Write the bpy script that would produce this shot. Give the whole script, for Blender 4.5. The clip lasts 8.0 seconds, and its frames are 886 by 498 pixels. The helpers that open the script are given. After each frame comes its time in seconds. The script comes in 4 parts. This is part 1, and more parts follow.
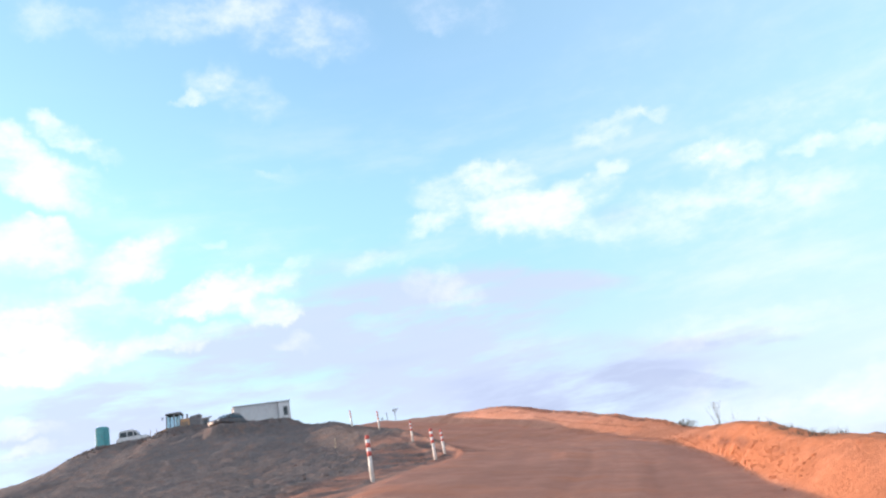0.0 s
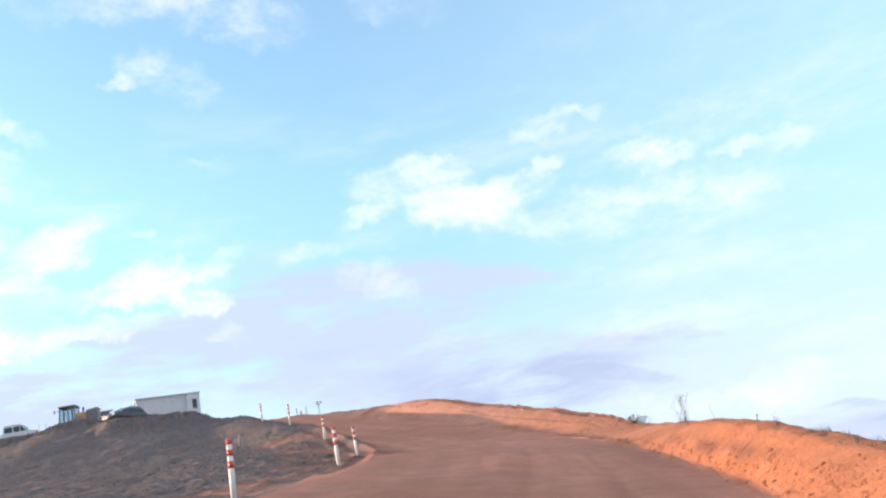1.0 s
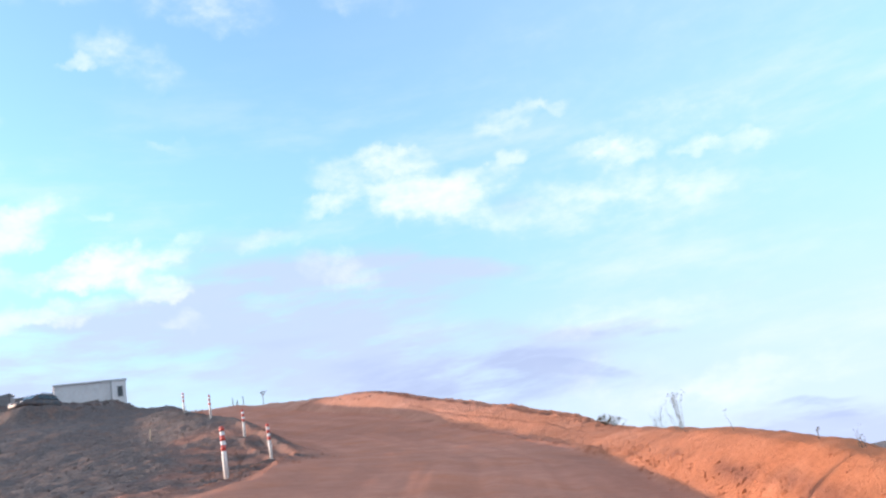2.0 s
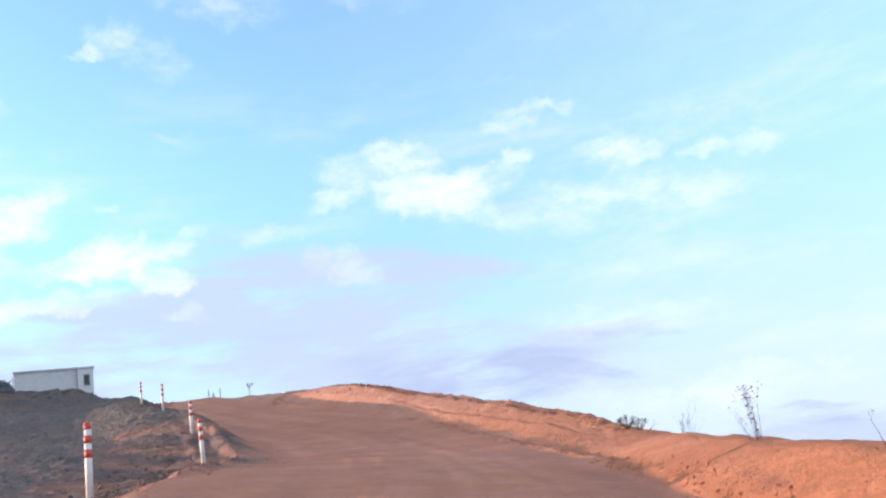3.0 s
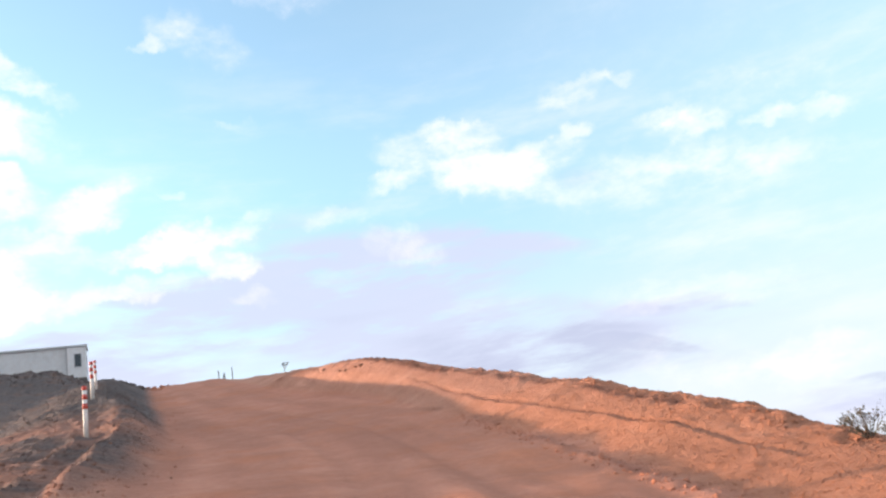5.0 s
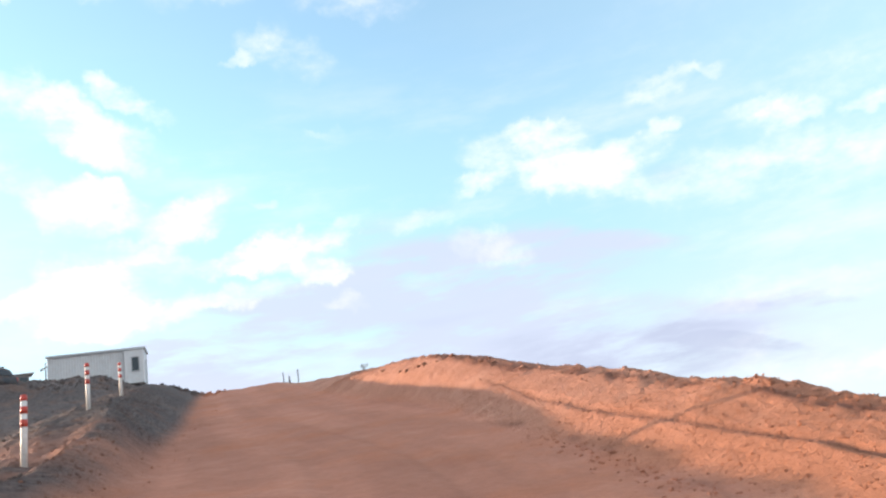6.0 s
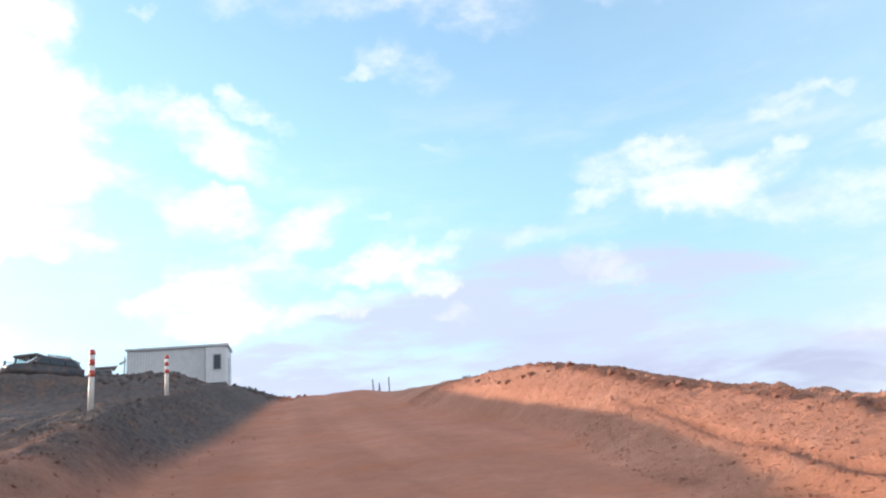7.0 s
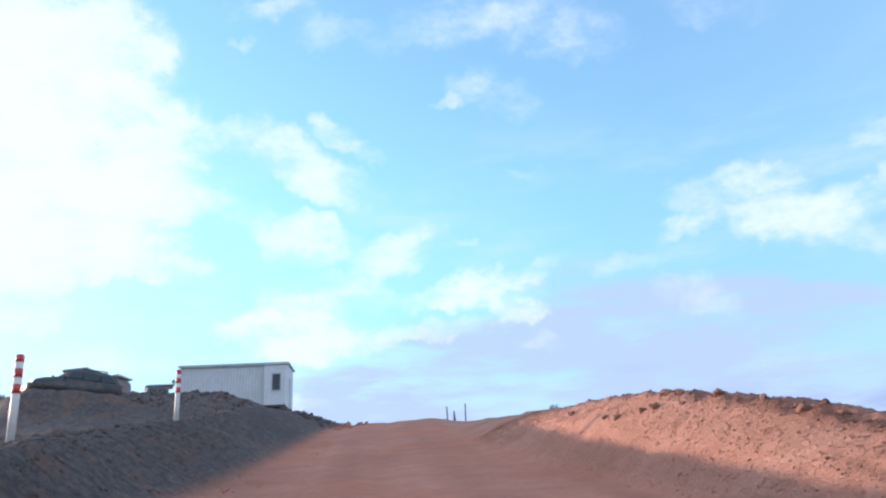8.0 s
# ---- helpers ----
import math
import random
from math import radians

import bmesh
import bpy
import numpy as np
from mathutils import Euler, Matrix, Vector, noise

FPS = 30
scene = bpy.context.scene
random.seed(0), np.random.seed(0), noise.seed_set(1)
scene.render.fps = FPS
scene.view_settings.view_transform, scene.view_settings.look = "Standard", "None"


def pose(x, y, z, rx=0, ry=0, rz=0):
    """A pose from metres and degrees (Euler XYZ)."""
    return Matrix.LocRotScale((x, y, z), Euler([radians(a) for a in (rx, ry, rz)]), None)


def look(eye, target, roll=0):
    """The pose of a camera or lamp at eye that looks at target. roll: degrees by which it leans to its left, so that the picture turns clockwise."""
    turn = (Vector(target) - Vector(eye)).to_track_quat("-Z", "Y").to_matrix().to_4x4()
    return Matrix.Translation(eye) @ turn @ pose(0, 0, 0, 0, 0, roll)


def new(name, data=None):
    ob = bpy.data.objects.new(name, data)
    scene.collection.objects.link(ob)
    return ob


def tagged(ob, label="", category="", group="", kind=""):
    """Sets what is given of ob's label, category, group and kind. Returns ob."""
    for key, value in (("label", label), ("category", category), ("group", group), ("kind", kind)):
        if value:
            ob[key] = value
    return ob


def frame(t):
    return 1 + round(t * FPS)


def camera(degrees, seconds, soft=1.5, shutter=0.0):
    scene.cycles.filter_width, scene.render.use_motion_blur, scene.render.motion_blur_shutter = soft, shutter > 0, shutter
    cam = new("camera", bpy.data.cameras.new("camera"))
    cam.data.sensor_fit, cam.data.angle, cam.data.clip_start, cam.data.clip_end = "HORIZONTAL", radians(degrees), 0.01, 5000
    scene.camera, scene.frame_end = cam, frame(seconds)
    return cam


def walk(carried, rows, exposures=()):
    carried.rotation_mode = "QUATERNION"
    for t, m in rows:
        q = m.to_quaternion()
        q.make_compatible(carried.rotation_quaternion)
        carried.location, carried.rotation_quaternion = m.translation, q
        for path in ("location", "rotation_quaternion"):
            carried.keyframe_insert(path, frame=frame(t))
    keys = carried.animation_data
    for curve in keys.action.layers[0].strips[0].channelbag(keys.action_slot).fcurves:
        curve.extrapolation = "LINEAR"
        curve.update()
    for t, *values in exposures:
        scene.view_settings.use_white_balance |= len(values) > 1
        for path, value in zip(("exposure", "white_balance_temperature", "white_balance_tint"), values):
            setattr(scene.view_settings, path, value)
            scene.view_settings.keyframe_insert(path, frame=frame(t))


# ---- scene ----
cam = camera(55.73, 8.0, soft=2.3)
PATH = [
    (0.0, pose(0.000, 0.000, 0.000, 109.681, 10.379, 2.280)),
    (0.5, pose(0.405, 3.785, 0.487, 108.942, 10.811, -0.214)),
    (1.0, pose(0.865, 7.248, 0.972, 108.342, 10.976, -2.295)),
    (1.5, pose(1.659, 10.671, 1.450, 107.472, 11.268, -4.029)),
    (2.0, pose(2.327, 14.258, 1.877, 107.239, 10.422, -5.242)),
    (2.2, pose(2.647, 15.706, 1.978, 107.192, 10.060, -5.849)),
    (3.3, pose(4.333, 23.756, 2.759, 106.820, 9.208, -5.141)),
    (3.5, pose(4.649, 25.353, 2.930, 106.500, 9.340, -5.271)),
    (4.0, pose(5.152, 29.319, 3.338, 105.971, 7.951, -4.107)),
    (5.3, pose(6.551, 38.372, 4.462, 106.508, 10.401, 0.810)),
    (5.5, pose(6.673, 40.000, 4.667, 106.668, 10.645, 2.099)),
    (6.0, pose(6.781, 44.062, 5.163, 107.461, 9.315, 5.460)),
    (6.5, pose(6.614, 47.480, 5.638, 108.225, 7.439, 7.749)),
    (7.0, pose(6.101, 51.384, 6.255, 109.272, 5.207, 12.090)),
    (7.5, pose(5.519, 54.931, 6.859, 110.702, 3.338, 15.376)),
    (8.0, pose(4.880, 58.220, 7.579, 111.429, 2.612, 17.513)),
]
walk(cam, PATH, exposures=((0.0, 2.0, 6000, 11), (1.5, 2.0, 6030, 11), (2.0, 1.95, 5700, 11), (3.5, 1.96, 5850, 11), (4.0, 2.05, 6250, 12), (5.5, 2.0, 6500, 13), (6.0, 2.06, 6450, 10), (6.5, 1.97, 6250, 12), (7.5, 2.02, 6250, 12), (8.0, 1.82, 5350, 10)))

# ---------------------------------------------------------------- sun and sky
SUN_AZ, SUN_EL = -76.0, 9.1         # degrees from +y towards +x, and above the horizon
a, e = radians(SUN_AZ), radians(SUN_EL)
sun_way = Vector((math.sin(a) * math.cos(e), math.cos(a) * math.cos(e), math.sin(e)))
sun_data = bpy.data.lights.new("sun", "SUN")
sun_data.energy, sun_data.angle, sun_data.color = 2.3, radians(0.7), (1.0, 0.68, 0.46)
sun = new("sun", sun_data)
sun.matrix_world = look(sun_way * 100, (0, 0, 0))

world = bpy.data.worlds.new("sky")
scene.world = world
world.use_nodes = True
wt = world.node_tree
wt.nodes.clear()


def wmath(op, a, b=None):
    n = wt.nodes.new("ShaderNodeMath")
    n.operation = op
    for i, v in enumerate((a, b)):
        if v is None:
            continue
        if isinstance(v, (int, float)):
            n.inputs[i].default_value = v
        else:
            wt.links.new(v, n.inputs[i])
    return n.outputs[0]


def wramp(v, lo, hi, out_lo=0.0, out_hi=1.0):
    n = wt.nodes.new("ShaderNodeMapRange")
    n.interpolation_type = "SMOOTHSTEP"
    wt.links.new(v, n.inputs[0])
    for i, k in enumerate((lo, hi, out_lo, out_hi)):
        n.inputs[1 + i].default_value = k
    return n.outputs[0]


def wmix(fac, a, b):
    n = wt.nodes.new("ShaderNodeMix")
    n.data_type = "RGBA"
    for i, v in ((0, fac), (6, a), (7, b)):
        if isinstance(v, (int, float)):
            n.inputs[i].default_value = v
        elif isinstance(v, tuple):
            n.inputs[i].default_value = (*v, 1)
        else:
            wt.links.new(v, n.inputs[i])
    return n.outputs[2]


co = wt.nodes.new("ShaderNodeTexCoord").outputs["Generated"]
split = wt.nodes.new("ShaderNodeSeparateXYZ")
wt.links.new(co, split.inputs[0])
az = wmath("MULTIPLY", wmath("ARCTAN2", split.outputs[0], split.outputs[1]), 57.29578)
el = wmath("MULTIPLY", wmath("ARCSINE", split.outputs[2]), 57.29578)
join = wt.nodes.new("ShaderNodeCombineXYZ")
wt.links.new(az, join.inputs[0])
wt.links.new(el, join.inputs[1])


def wnoise(scale, detail, rough, stretch=(1, 1, 1)):
    m = wt.nodes.new("ShaderNodeMapping")
    m.inputs["Scale"].default_value = stretch
    wt.links.new(join.outputs[0], m.inputs[0])
    n = wt.nodes.new("ShaderNodeTexNoise")
    n.inputs["Scale"].default_value, n.inputs["Detail"].default_value, n.inputs["Roughness"].default_value = scale, detail, rough
    wt.links.new(m.outputs[0], n.inputs["Vector"])
    return n


def wshift(noise_node, amount):
    sub = wt.nodes.new("ShaderNodeVectorMath")
    sub.operation = "SUBTRACT"
    wt.links.new(noise_node.outputs["Color"], sub.inputs[0])
    sub.inputs[1].default_value = (0.5, 0.5, 0.5)
    mul = wt.nodes.new("ShaderNodeVectorMath")
    mul.operation = "SCALE"
    wt.links.new(sub.outputs[0], mul.inputs[0])
    mul.inputs["Scale"].default_value = amount
    add = wt.nodes.new("ShaderNodeVectorMath")
    wt.links.new(join.outputs[0], add.inputs[0])
    wt.links.new(mul.outputs[0], add.inputs[1])
    return add.outputs[0]


puff = wshift(wnoise(0.5, 6, 0.55), 3.0)
wisp = wshift(wnoise(0.22, 4, 0.55, (0.35, 1.0, 1.0)), 3.5)


class Cover:
    """A sum of soft patches of cloud on the sky, in degrees of azimuth and elevation."""

    def __init__(self, where):
        self.where, self.total = where, None

    def cloud(self, az, el, wide, high, tilt, weight=1.0):
        c, s_ = math.cos(radians(tilt)), math.sin(radians(tilt))
        w, h = wide / math.cos(radians(el)), high * 1.15
        squared = None
        for way in ((c / w, s_ / w, 0), (-s_ / h, c / h, 0)):
            dot = wt.nodes.new("ShaderNodeVectorMath")
            dot.operation = "DOT_PRODUCT"
            wt.links.new(self.where, dot.inputs[0])
            dot.inputs[1].default_value = way
            off = wmath("SUBTRACT", dot.outputs["Value"], way[0] * az + way[1] * el)
            off = wmath("MULTIPLY", off, off)
            squared = off if squared is None else wmath("ADD", squared, off)
        v = wramp(squared, 0.0, 1.8, weight, 0.0)
        self.total = v if self.total is None else wmath("ADD", self.total, v)


white = Cover(puff)
white.cloud(6.2, 23.4, 2.65, 0.93, -14, 0.9)
white.cloud(2.3, 22.9, 2.60, 1.16, -10, 0.5)
white.cloud(0.4, 21.0, 2.18, 0.70, 1, 0.75)
white.cloud(7.7, 20.8, 4.3, 1.3, -10, 1.0)
white.cloud(11.6, 21.2, 2.95, 0.97, -7, 0.55)
white.cloud(9.1, 19.3, 4.42, 1.00, -13, 0.35)
white.cloud(14.7, 22.1, 1.15, 0.58, -1, 0.55)
white.cloud(14.9, 24.5, 2.27, 0.77, 7, 0.45)
white.cloud(18.5, 24.6, 1.19, 0.46, -9, 0.3)
white.cloud(21.9, 20.6, 2.63, 0.77, -4, 0.75)
white.cloud(21.2, 21.6, 1.91, 0.46, -1, 0.45)
white.cloud(27.2, 19.5, 1.61, 0.54, -7, 0.6)
white.cloud(30.7, 18.9, 1.60, 0.54, -7, 0.45)
white.cloud(22.8, 18.3, 8.84, 0.93, -13, 0.32)
white.cloud(19.2, 17.4, 7.21, 1.55, -9, 0.25)
white.cloud(26.8, 21.5, 6.24, 1.16, -10, 0.2)
white.cloud(-14.9, 36.7, 3.59, 1.35, 1, 0.4)
white.cloud(-6.9, 35.6, 4.65, 1.74, -12, 0.45)
white.cloud(5.8, 34.8, 3.39, 1.16, -15, 0.28)
white.cloud(-13.8, 32.6, 1.64, 0.85, 23, 0.32)
white.cloud(-15.7, 31.4, 0.88, 0.35, 10, 0.4)
white.cloud(-11.3, 31.3, 2.47, 1.16, -19, 0.4)
white.cloud(-9.8, 25.9, 1.31, 0.39, -9, 0.25)
white.cloud(-25.2, 36.1, 1.90, 0.97, 8, 0.35)
white.cloud(-21.0, 35.6, 1.94, 0.97, -6, 0.25)
white.cloud(-24.5, 29.3, 1.87, 0.73, -26, 0.75)
white.cloud(-22.0, 27.9, 1.44, 0.58, -18, 0.35)
white.cloud(-27.2, 27.3, 2.66, 1.55, -32, 1.05)
white.cloud(-24.1, 25.7, 3.10, 1.16, -7, 0.55)
white.cloud(-26.4, 22.1, 3.18, 1.47, -4, 1.05)
white.cloud(-26.3, 23.6, 1.71, 0.46, -4, 0.45)
white.cloud(-20.2, 21.1, 2.58, 1.16, 13, 0.95)
white.cloud(-18.4, 22.4, 2.51, 0.77, 2, 0.45)
white.cloud(-14.7, 21.9, 0.93, 0.39, 1, 0.45)
white.cloud(-14.0, 18.7, 4.80, 0.93, 11, 1.1)
white.cloud(-13.7, 18.1, 3.75, 1.00, 1, 0.6)
white.cloud(-10.7, 16.7, 1.67, 0.70, 1, 0.85)
white.cloud(-10.1, 14.7, 1.57, 0.54, -1, 0.3)
white.cloud(-24.0, 19.2, 2.63, 0.70, -1, 0.65)
white.cloud(-22.2, 17.9, 4.66, 0.70, -1, 0.4)
white.cloud(-26.5, 17.1, 3.17, 1.39, -17, 0.9)
white.cloud(-25.6, 14.9, 3.62, 0.93, 6, 1.0)
white.cloud(-18.3, 15.8, 4.98, 0.62, 3, 0.55)
white.cloud(-26.8, 11.1, 1.99, 0.46, -3, 0.5)
white.cloud(-27.1, 9.8, 1.67, 0.46, -2, 0.5)
white.cloud(0.8, 16.8, 2.77, 1.08, -23, 0.4)
white.cloud(-3.3, 19.2, 2.48, 0.54, -0, 0.45)
white.cloud(21.1, 9.6, 7.93, 0.85, -7, 0.25)
white.cloud(20.5, 4.7, 7.56, 1.55, -17, 0.3)
white.cloud(-44.9, 32.1, 6.28, 3.48, 11, 2.6)
white.cloud(-43.0, 27.1, 7.31, 3.48, 8, 2.6)
white.cloud(-42.7, 22.0, 6.42, 2.90, 7, 2.6)
white.cloud(-40.8, 31.7, 1.88, 0.77, -2, 0.8)
white.cloud(-38.5, 33.6, 1.65, 0.77, -9, 0.75)
white.cloud(-31.1, 29.0, 2.43, 1.16, 0, 0.5)
white.cloud(-36.2, 29.8, 1.54, 0.46, -10, 0.55)
white.cloud(-36.9, 24.7, 3.39, 1.62, -7, 0.95)
white.cloud(-32.7, 24.5, 2.89, 0.93, -18, 0.5)
white.cloud(-36.5, 19.9, 3.70, 0.93, 6, 0.95)
white.cloud(-44.3, 17.9, 2.27, 0.70, -3, 0.6)
white.cloud(-44.1, 16.0, 2.33, 0.77, 12, 0.6)
white.cloud(-28.8, 16.5, 3.76, 0.70, 7, 0.9)
white.cloud(-28.2, 17.4, 3.15, 0.70, 12, 0.7)
white.cloud(-28.1, 14.8, 2.39, 0.70, -10, 0.7)
white.cloud(-40.3, 13.4, 5.95, 1.08, 2, 0.4)
white.cloud(-29.3, 37.2, 2.76, 0.77, 8, 0.55)
white.cloud(-31.6, 34.9, 0.9, 0.36, 8, 0.3)
white.cloud(27.3, 4.2, 6.41, 1.16, -2, 0.35)
# thin high veil over the upper sky
white.cloud(27.0, 26.0, 15.0, 5.0, -8, 0.12)
white.cloud(24.0, 14.0, 14.0, 4.0, -8, 0.14)
# the bright mass towards the sun goes on out of sight
white.cloud(-56.0, 28.0, 10.0, 12.0, 0, 1.5)
white.cloud(-84.0, 26.0, 34.0, 13.0, 0, 1.4)

mauve = Cover(wisp)
mauve.cloud(-0.3, 15.5, 11.33, 2.13, -6, 0.8)
mauve.cloud(-7.7, 13.5, 14.39, 2.32, -5, 0.7)
mauve.cloud(6.0, 10.1, 11.24, 1.85, -9, 0.75)
mauve.cloud(8.9, 15.5, 5.83, 0.54, -11, 0.55)
mauve.cloud(14.2, 19.1, 2.28, 0.97, -5, 0.4)
mauve.cloud(18.3, 9.6, 4.87, 0.50, -8, 0.55)
mauve.cloud(27.6, 10.2, 1.40, 0.35, -11, 0.5)
mauve.cloud(26.2, 9.5, 2.21, 0.31, -8, 0.45)
mauve.cloud(-23.4, 13.0, 6.00, 1.16, -4, 0.5)
mauve.cloud(-25.8, 10.5, 3.17, 0.70, -3, 0.5)
mauve.cloud(-7.7, 19.4, 6.20, 0.85, 2, 0.4)
mauve.cloud(0.1, 9.6, 9.12, 1.55, -12, 0.5)
mauve.cloud(-16.1, 15.5, 9.27, 1.55, 5, 0.35)
mauve.cloud(-19.0, 12.1, 8.19, 1.74, -1, 0.6)
mauve.cloud(-4.6, 15.0, 9.31, 1.93, -0, 0.45)
mauve.cloud(29.2, 0.7, 3.70, 1.08, -11, 0.8)
mauve.cloud(-8.0, 7.0, 34.0, 4.0, 0, 0.5)
mauve.cloud(30.0, 0.2, 10.0, 1.6, -3, 0.9)
mauve.cloud(-30.0, 8.5, 14.0, 4.0, 0, 0.6)

# thin grey layers low over the horizon
grey = Cover(wisp)
grey.cloud(8.5, 8.6, 9.0, 1.9, -8, 0.6)
grey.cloud(14.0, 6.0, 8.0, 1.6, -6, 0.35)
grey.cloud(-12.0, 12.0, 12.0, 1.0, 3, 0.35)
grey.cloud(30.5, 1.6, 4.0, 0.4, -6, 0.5)
grey.cloud(9.3, 9.9, 5.48, 0.46, -12, 0.46)
grey.cloud(14.2, 7.6, 4.78, 0.50, -19, 0.58)
grey.cloud(5.7, 8.5, 6.64, 1.00, -9, 0.33)
grey.cloud(19.0, 9.4, 4.59, 0.27, -10, 0.42)
grey.cloud(29.5, 2.3, 3.13, 0.31, -5, 0.75)
grey.cloud(30.3, 1.0, 2.20, 0.54, -15, 0.42)

sky = wt.nodes.new("ShaderNodeTexSky")
sky.sky_type = "NISHITA"
sky.sun_disc = False
sky.sun_elevation, sky.sun_rotation = radians(SUN_EL), radians(SUN_AZ)
sky.altitude, sky.air_density, sky.dust_density, sky.ozone_density = 900, 1.0, 0.6, 2.5
tint = wt.nodes.new("ShaderNodeVectorMath")
tint.operation = "MULTIPLY"
wt.links.new(sky.outputs[0], tint.inputs[0])
tint.inputs[1].default_value = (0.170, 0.157, 0.120)

fluff = wnoise(0.42, 8, 0.6, (0.5, 1.0, 1.0))
streak = wnoise(0.3, 7, 0.62, (0.28, 1.25, 1.0))
tuft = wnoise(1.7, 8, 0.65, (0.7, 1.0, 1.0))
body = wmath("MULTIPLY", wmath("MULTIPLY", white.total, wramp(fluff.outputs[0], 0.3, 0.7, 0.3, 1.6)), wramp(tuft.outputs[0], 0.3, 0.7, 0.8, 1.2))
thick = wmath("POWER", body, 1.7)
cover_w = wmath("DIVIDE", thick, wmath("ADD", thick, 0.75))
cover_m = wramp(wmath("MULTIPLY", mauve.total, wramp(streak.outputs[0], 0.32, 0.68, 0.3, 1.3)), 0.05, 1.1, 0.0, 0.85)
# broken cloud goes on unseen overhead and behind, added to lift the shade
round_ = wmath("MAXIMUM", wramp(el, 42.0, 56.0), wramp(wmath("ABSOLUTE", az), 56.0, 76.0))
broken = wramp(wnoise(0.07, 6, 0.6).outputs[0], 0.36, 0.60, 0.1, 0.75)
cover_w = wmath("MAXIMUM", cover_w, wmath("MULTIPLY", wmath("MULTIPLY", round_, broken), wramp(el, -2.0, 6.0)))
low = wt.nodes.new("ShaderNodeVectorMath")
low.operation = "SCALE"
wt.links.new(tint.outputs[0], low.inputs[0])
wt.links.new(wramp(el, 2.0, 26.0, 0.56, 1.0), low.inputs["Scale"])
veil = wramp(wnoise(0.16, 7, 0.62, (0.4, 1.5, 1.0)).outputs[0], 0.45, 0.78, 0.0, 0.5)
veil = wmath("MULTIPLY", veil, wramp(el, 34.0, 20.0))
pale = wmix(wramp(el, 18.0, 3.0, 0.1, 0.85), low.outputs[0], (0.212, 0.222, 0.252))
pale = wmix(wmath("MULTIPLY", wramp(az, -8.0, 34.0, 0.0, 0.3), wramp(az, 110.0, 70.0)), pale, (0.205, 0.268, 0.30))
base_sky = wmix(veil, pale, (0.27, 0.272, 0.285))
colour = wmix(cover_m, base_sky, (0.180, 0.192, 0.240))
colour = wmix(wramp(wmath("MULTIPLY", grey.total, wramp(streak.outputs[0], 0.35, 0.65, 0.2, 1.3)), 0.05, 1.1, 0.0, 0.8), colour, (0.145, 0.160, 0.205))
# clouds shine brighter the nearer they stand to the sun
toward = wt.nodes.new("ShaderNodeVectorMath")
toward.operation = "DOT_PRODUCT"
wt.links.new(co, toward.inputs[0])
toward.inputs[1].default_value = sun_way
lit = wt.nodes.new("ShaderNodeVectorMath")
lit.operation = "SCALE"
lit.inputs[0].default_value = (0.315, 0.303, 0.306)
# the sevenfold gain lies mostly beyond the view, there to fill the shade
wt.links.new(wramp(toward.outputs["Value"], 0.86, 0.99, 1.0, 7.0), lit.inputs["Scale"])
colour = wmix(cover_w, colour, lit.outputs[0])
back = wt.nodes.new("ShaderNodeBackground")
wt.links.new(colour, back.inputs[0])
back.inputs[1].default_value = 1.0
out = wt.nodes.new("ShaderNodeOutputWorld")
wt.links.new(back.outputs[0], out.inputs[0])


# ---------------------------------------------------------------- materials
def material(name):
    m = bpy.data.materials.new(name)
    m.use_nodes = True
    return m, m.node_tree, m.node_tree.nodes["Principled BSDF"]


def add_noise(nt, scale, detail=6.0, rough=0.6, coords="Object"):
    tc = nt.nodes.new("ShaderNodeTexCoord")
    n = nt.nodes.new("ShaderNodeTexNoise")
    n.inputs["Scale"].default_value, n.inputs["Detail"].default_value, n.inputs["Roughness"].default_value = scale, detail, rough
    nt.links.new(tc.outputs[coords], n.inputs["Vector"])
    return n.outputs[0]


def ramp(nt, fac, *stops):
    r = nt.nodes.new("ShaderNodeValToRGB")
    while len(r.color_ramp.elements) < len(stops):
        r.color_ramp.elements.new(0.5)
    for el_, (p, c) in zip(r.color_ramp.elements, stops):
        el_.position, el_.color = p, (*c, 1)
    nt.links.new(fac, r.inputs[0])
    return r.outputs[0]


def mixed(nt, fac, a, b, blend="MIX"):
    n = nt.nodes.new("ShaderNodeMix")
    n.data_type, n.blend_type = "RGBA", blend
    for i, v in ((0, fac), (6, a), (7, b)):
        if isinstance(v, (int, float)):
            n.inputs[i].default_value = v
        elif isinstance(v, tuple):
            n.inputs[i].default_value = (*v, 1)
        else:
            nt.links.new(v, n.inputs[i])
    return n.outputs[2]


def bumped(nt, bsdf, height, strength, distance):
    b = nt.nodes.new("ShaderNodeBump")
    b.inputs["Strength"].default_value, b.inputs["Distance"].default_value = strength, distance
    nt.links.new(height, b.inputs["Height"])
    nt.links.new(b.outputs[0], bsdf.inputs["Normal"])


def plain(name, dark, light, rough=0.6, metal=0.0, scale=6.0, bump=0.15, dust=0.0):
    """A paint, rubber or metal with stains at two scales and, where asked, red dust."""
    m, nt, bsdf = material(name)
    big, fine = add_noise(nt, scale, 4), add_noise(nt, scale * 9, 5)
    c = ramp(nt, big, (0.3, dark), (0.7, light))
    c = mixed(nt, 0.35, c, ramp(nt, fine, (0.35, dark), (0.65, light)))
    if dust:
        c = mixed(nt, wdust(nt, scale, dust), c, (0.36, 0.19, 0.11))
    nt.links.new(c, bsdf.inputs["Base Color"])
    bsdf.inputs["Roughness"].default_value, bsdf.inputs["Metallic"].default_value = rough, metal
    bumped(nt, bsdf, fine, bump, 0.01)
    return m


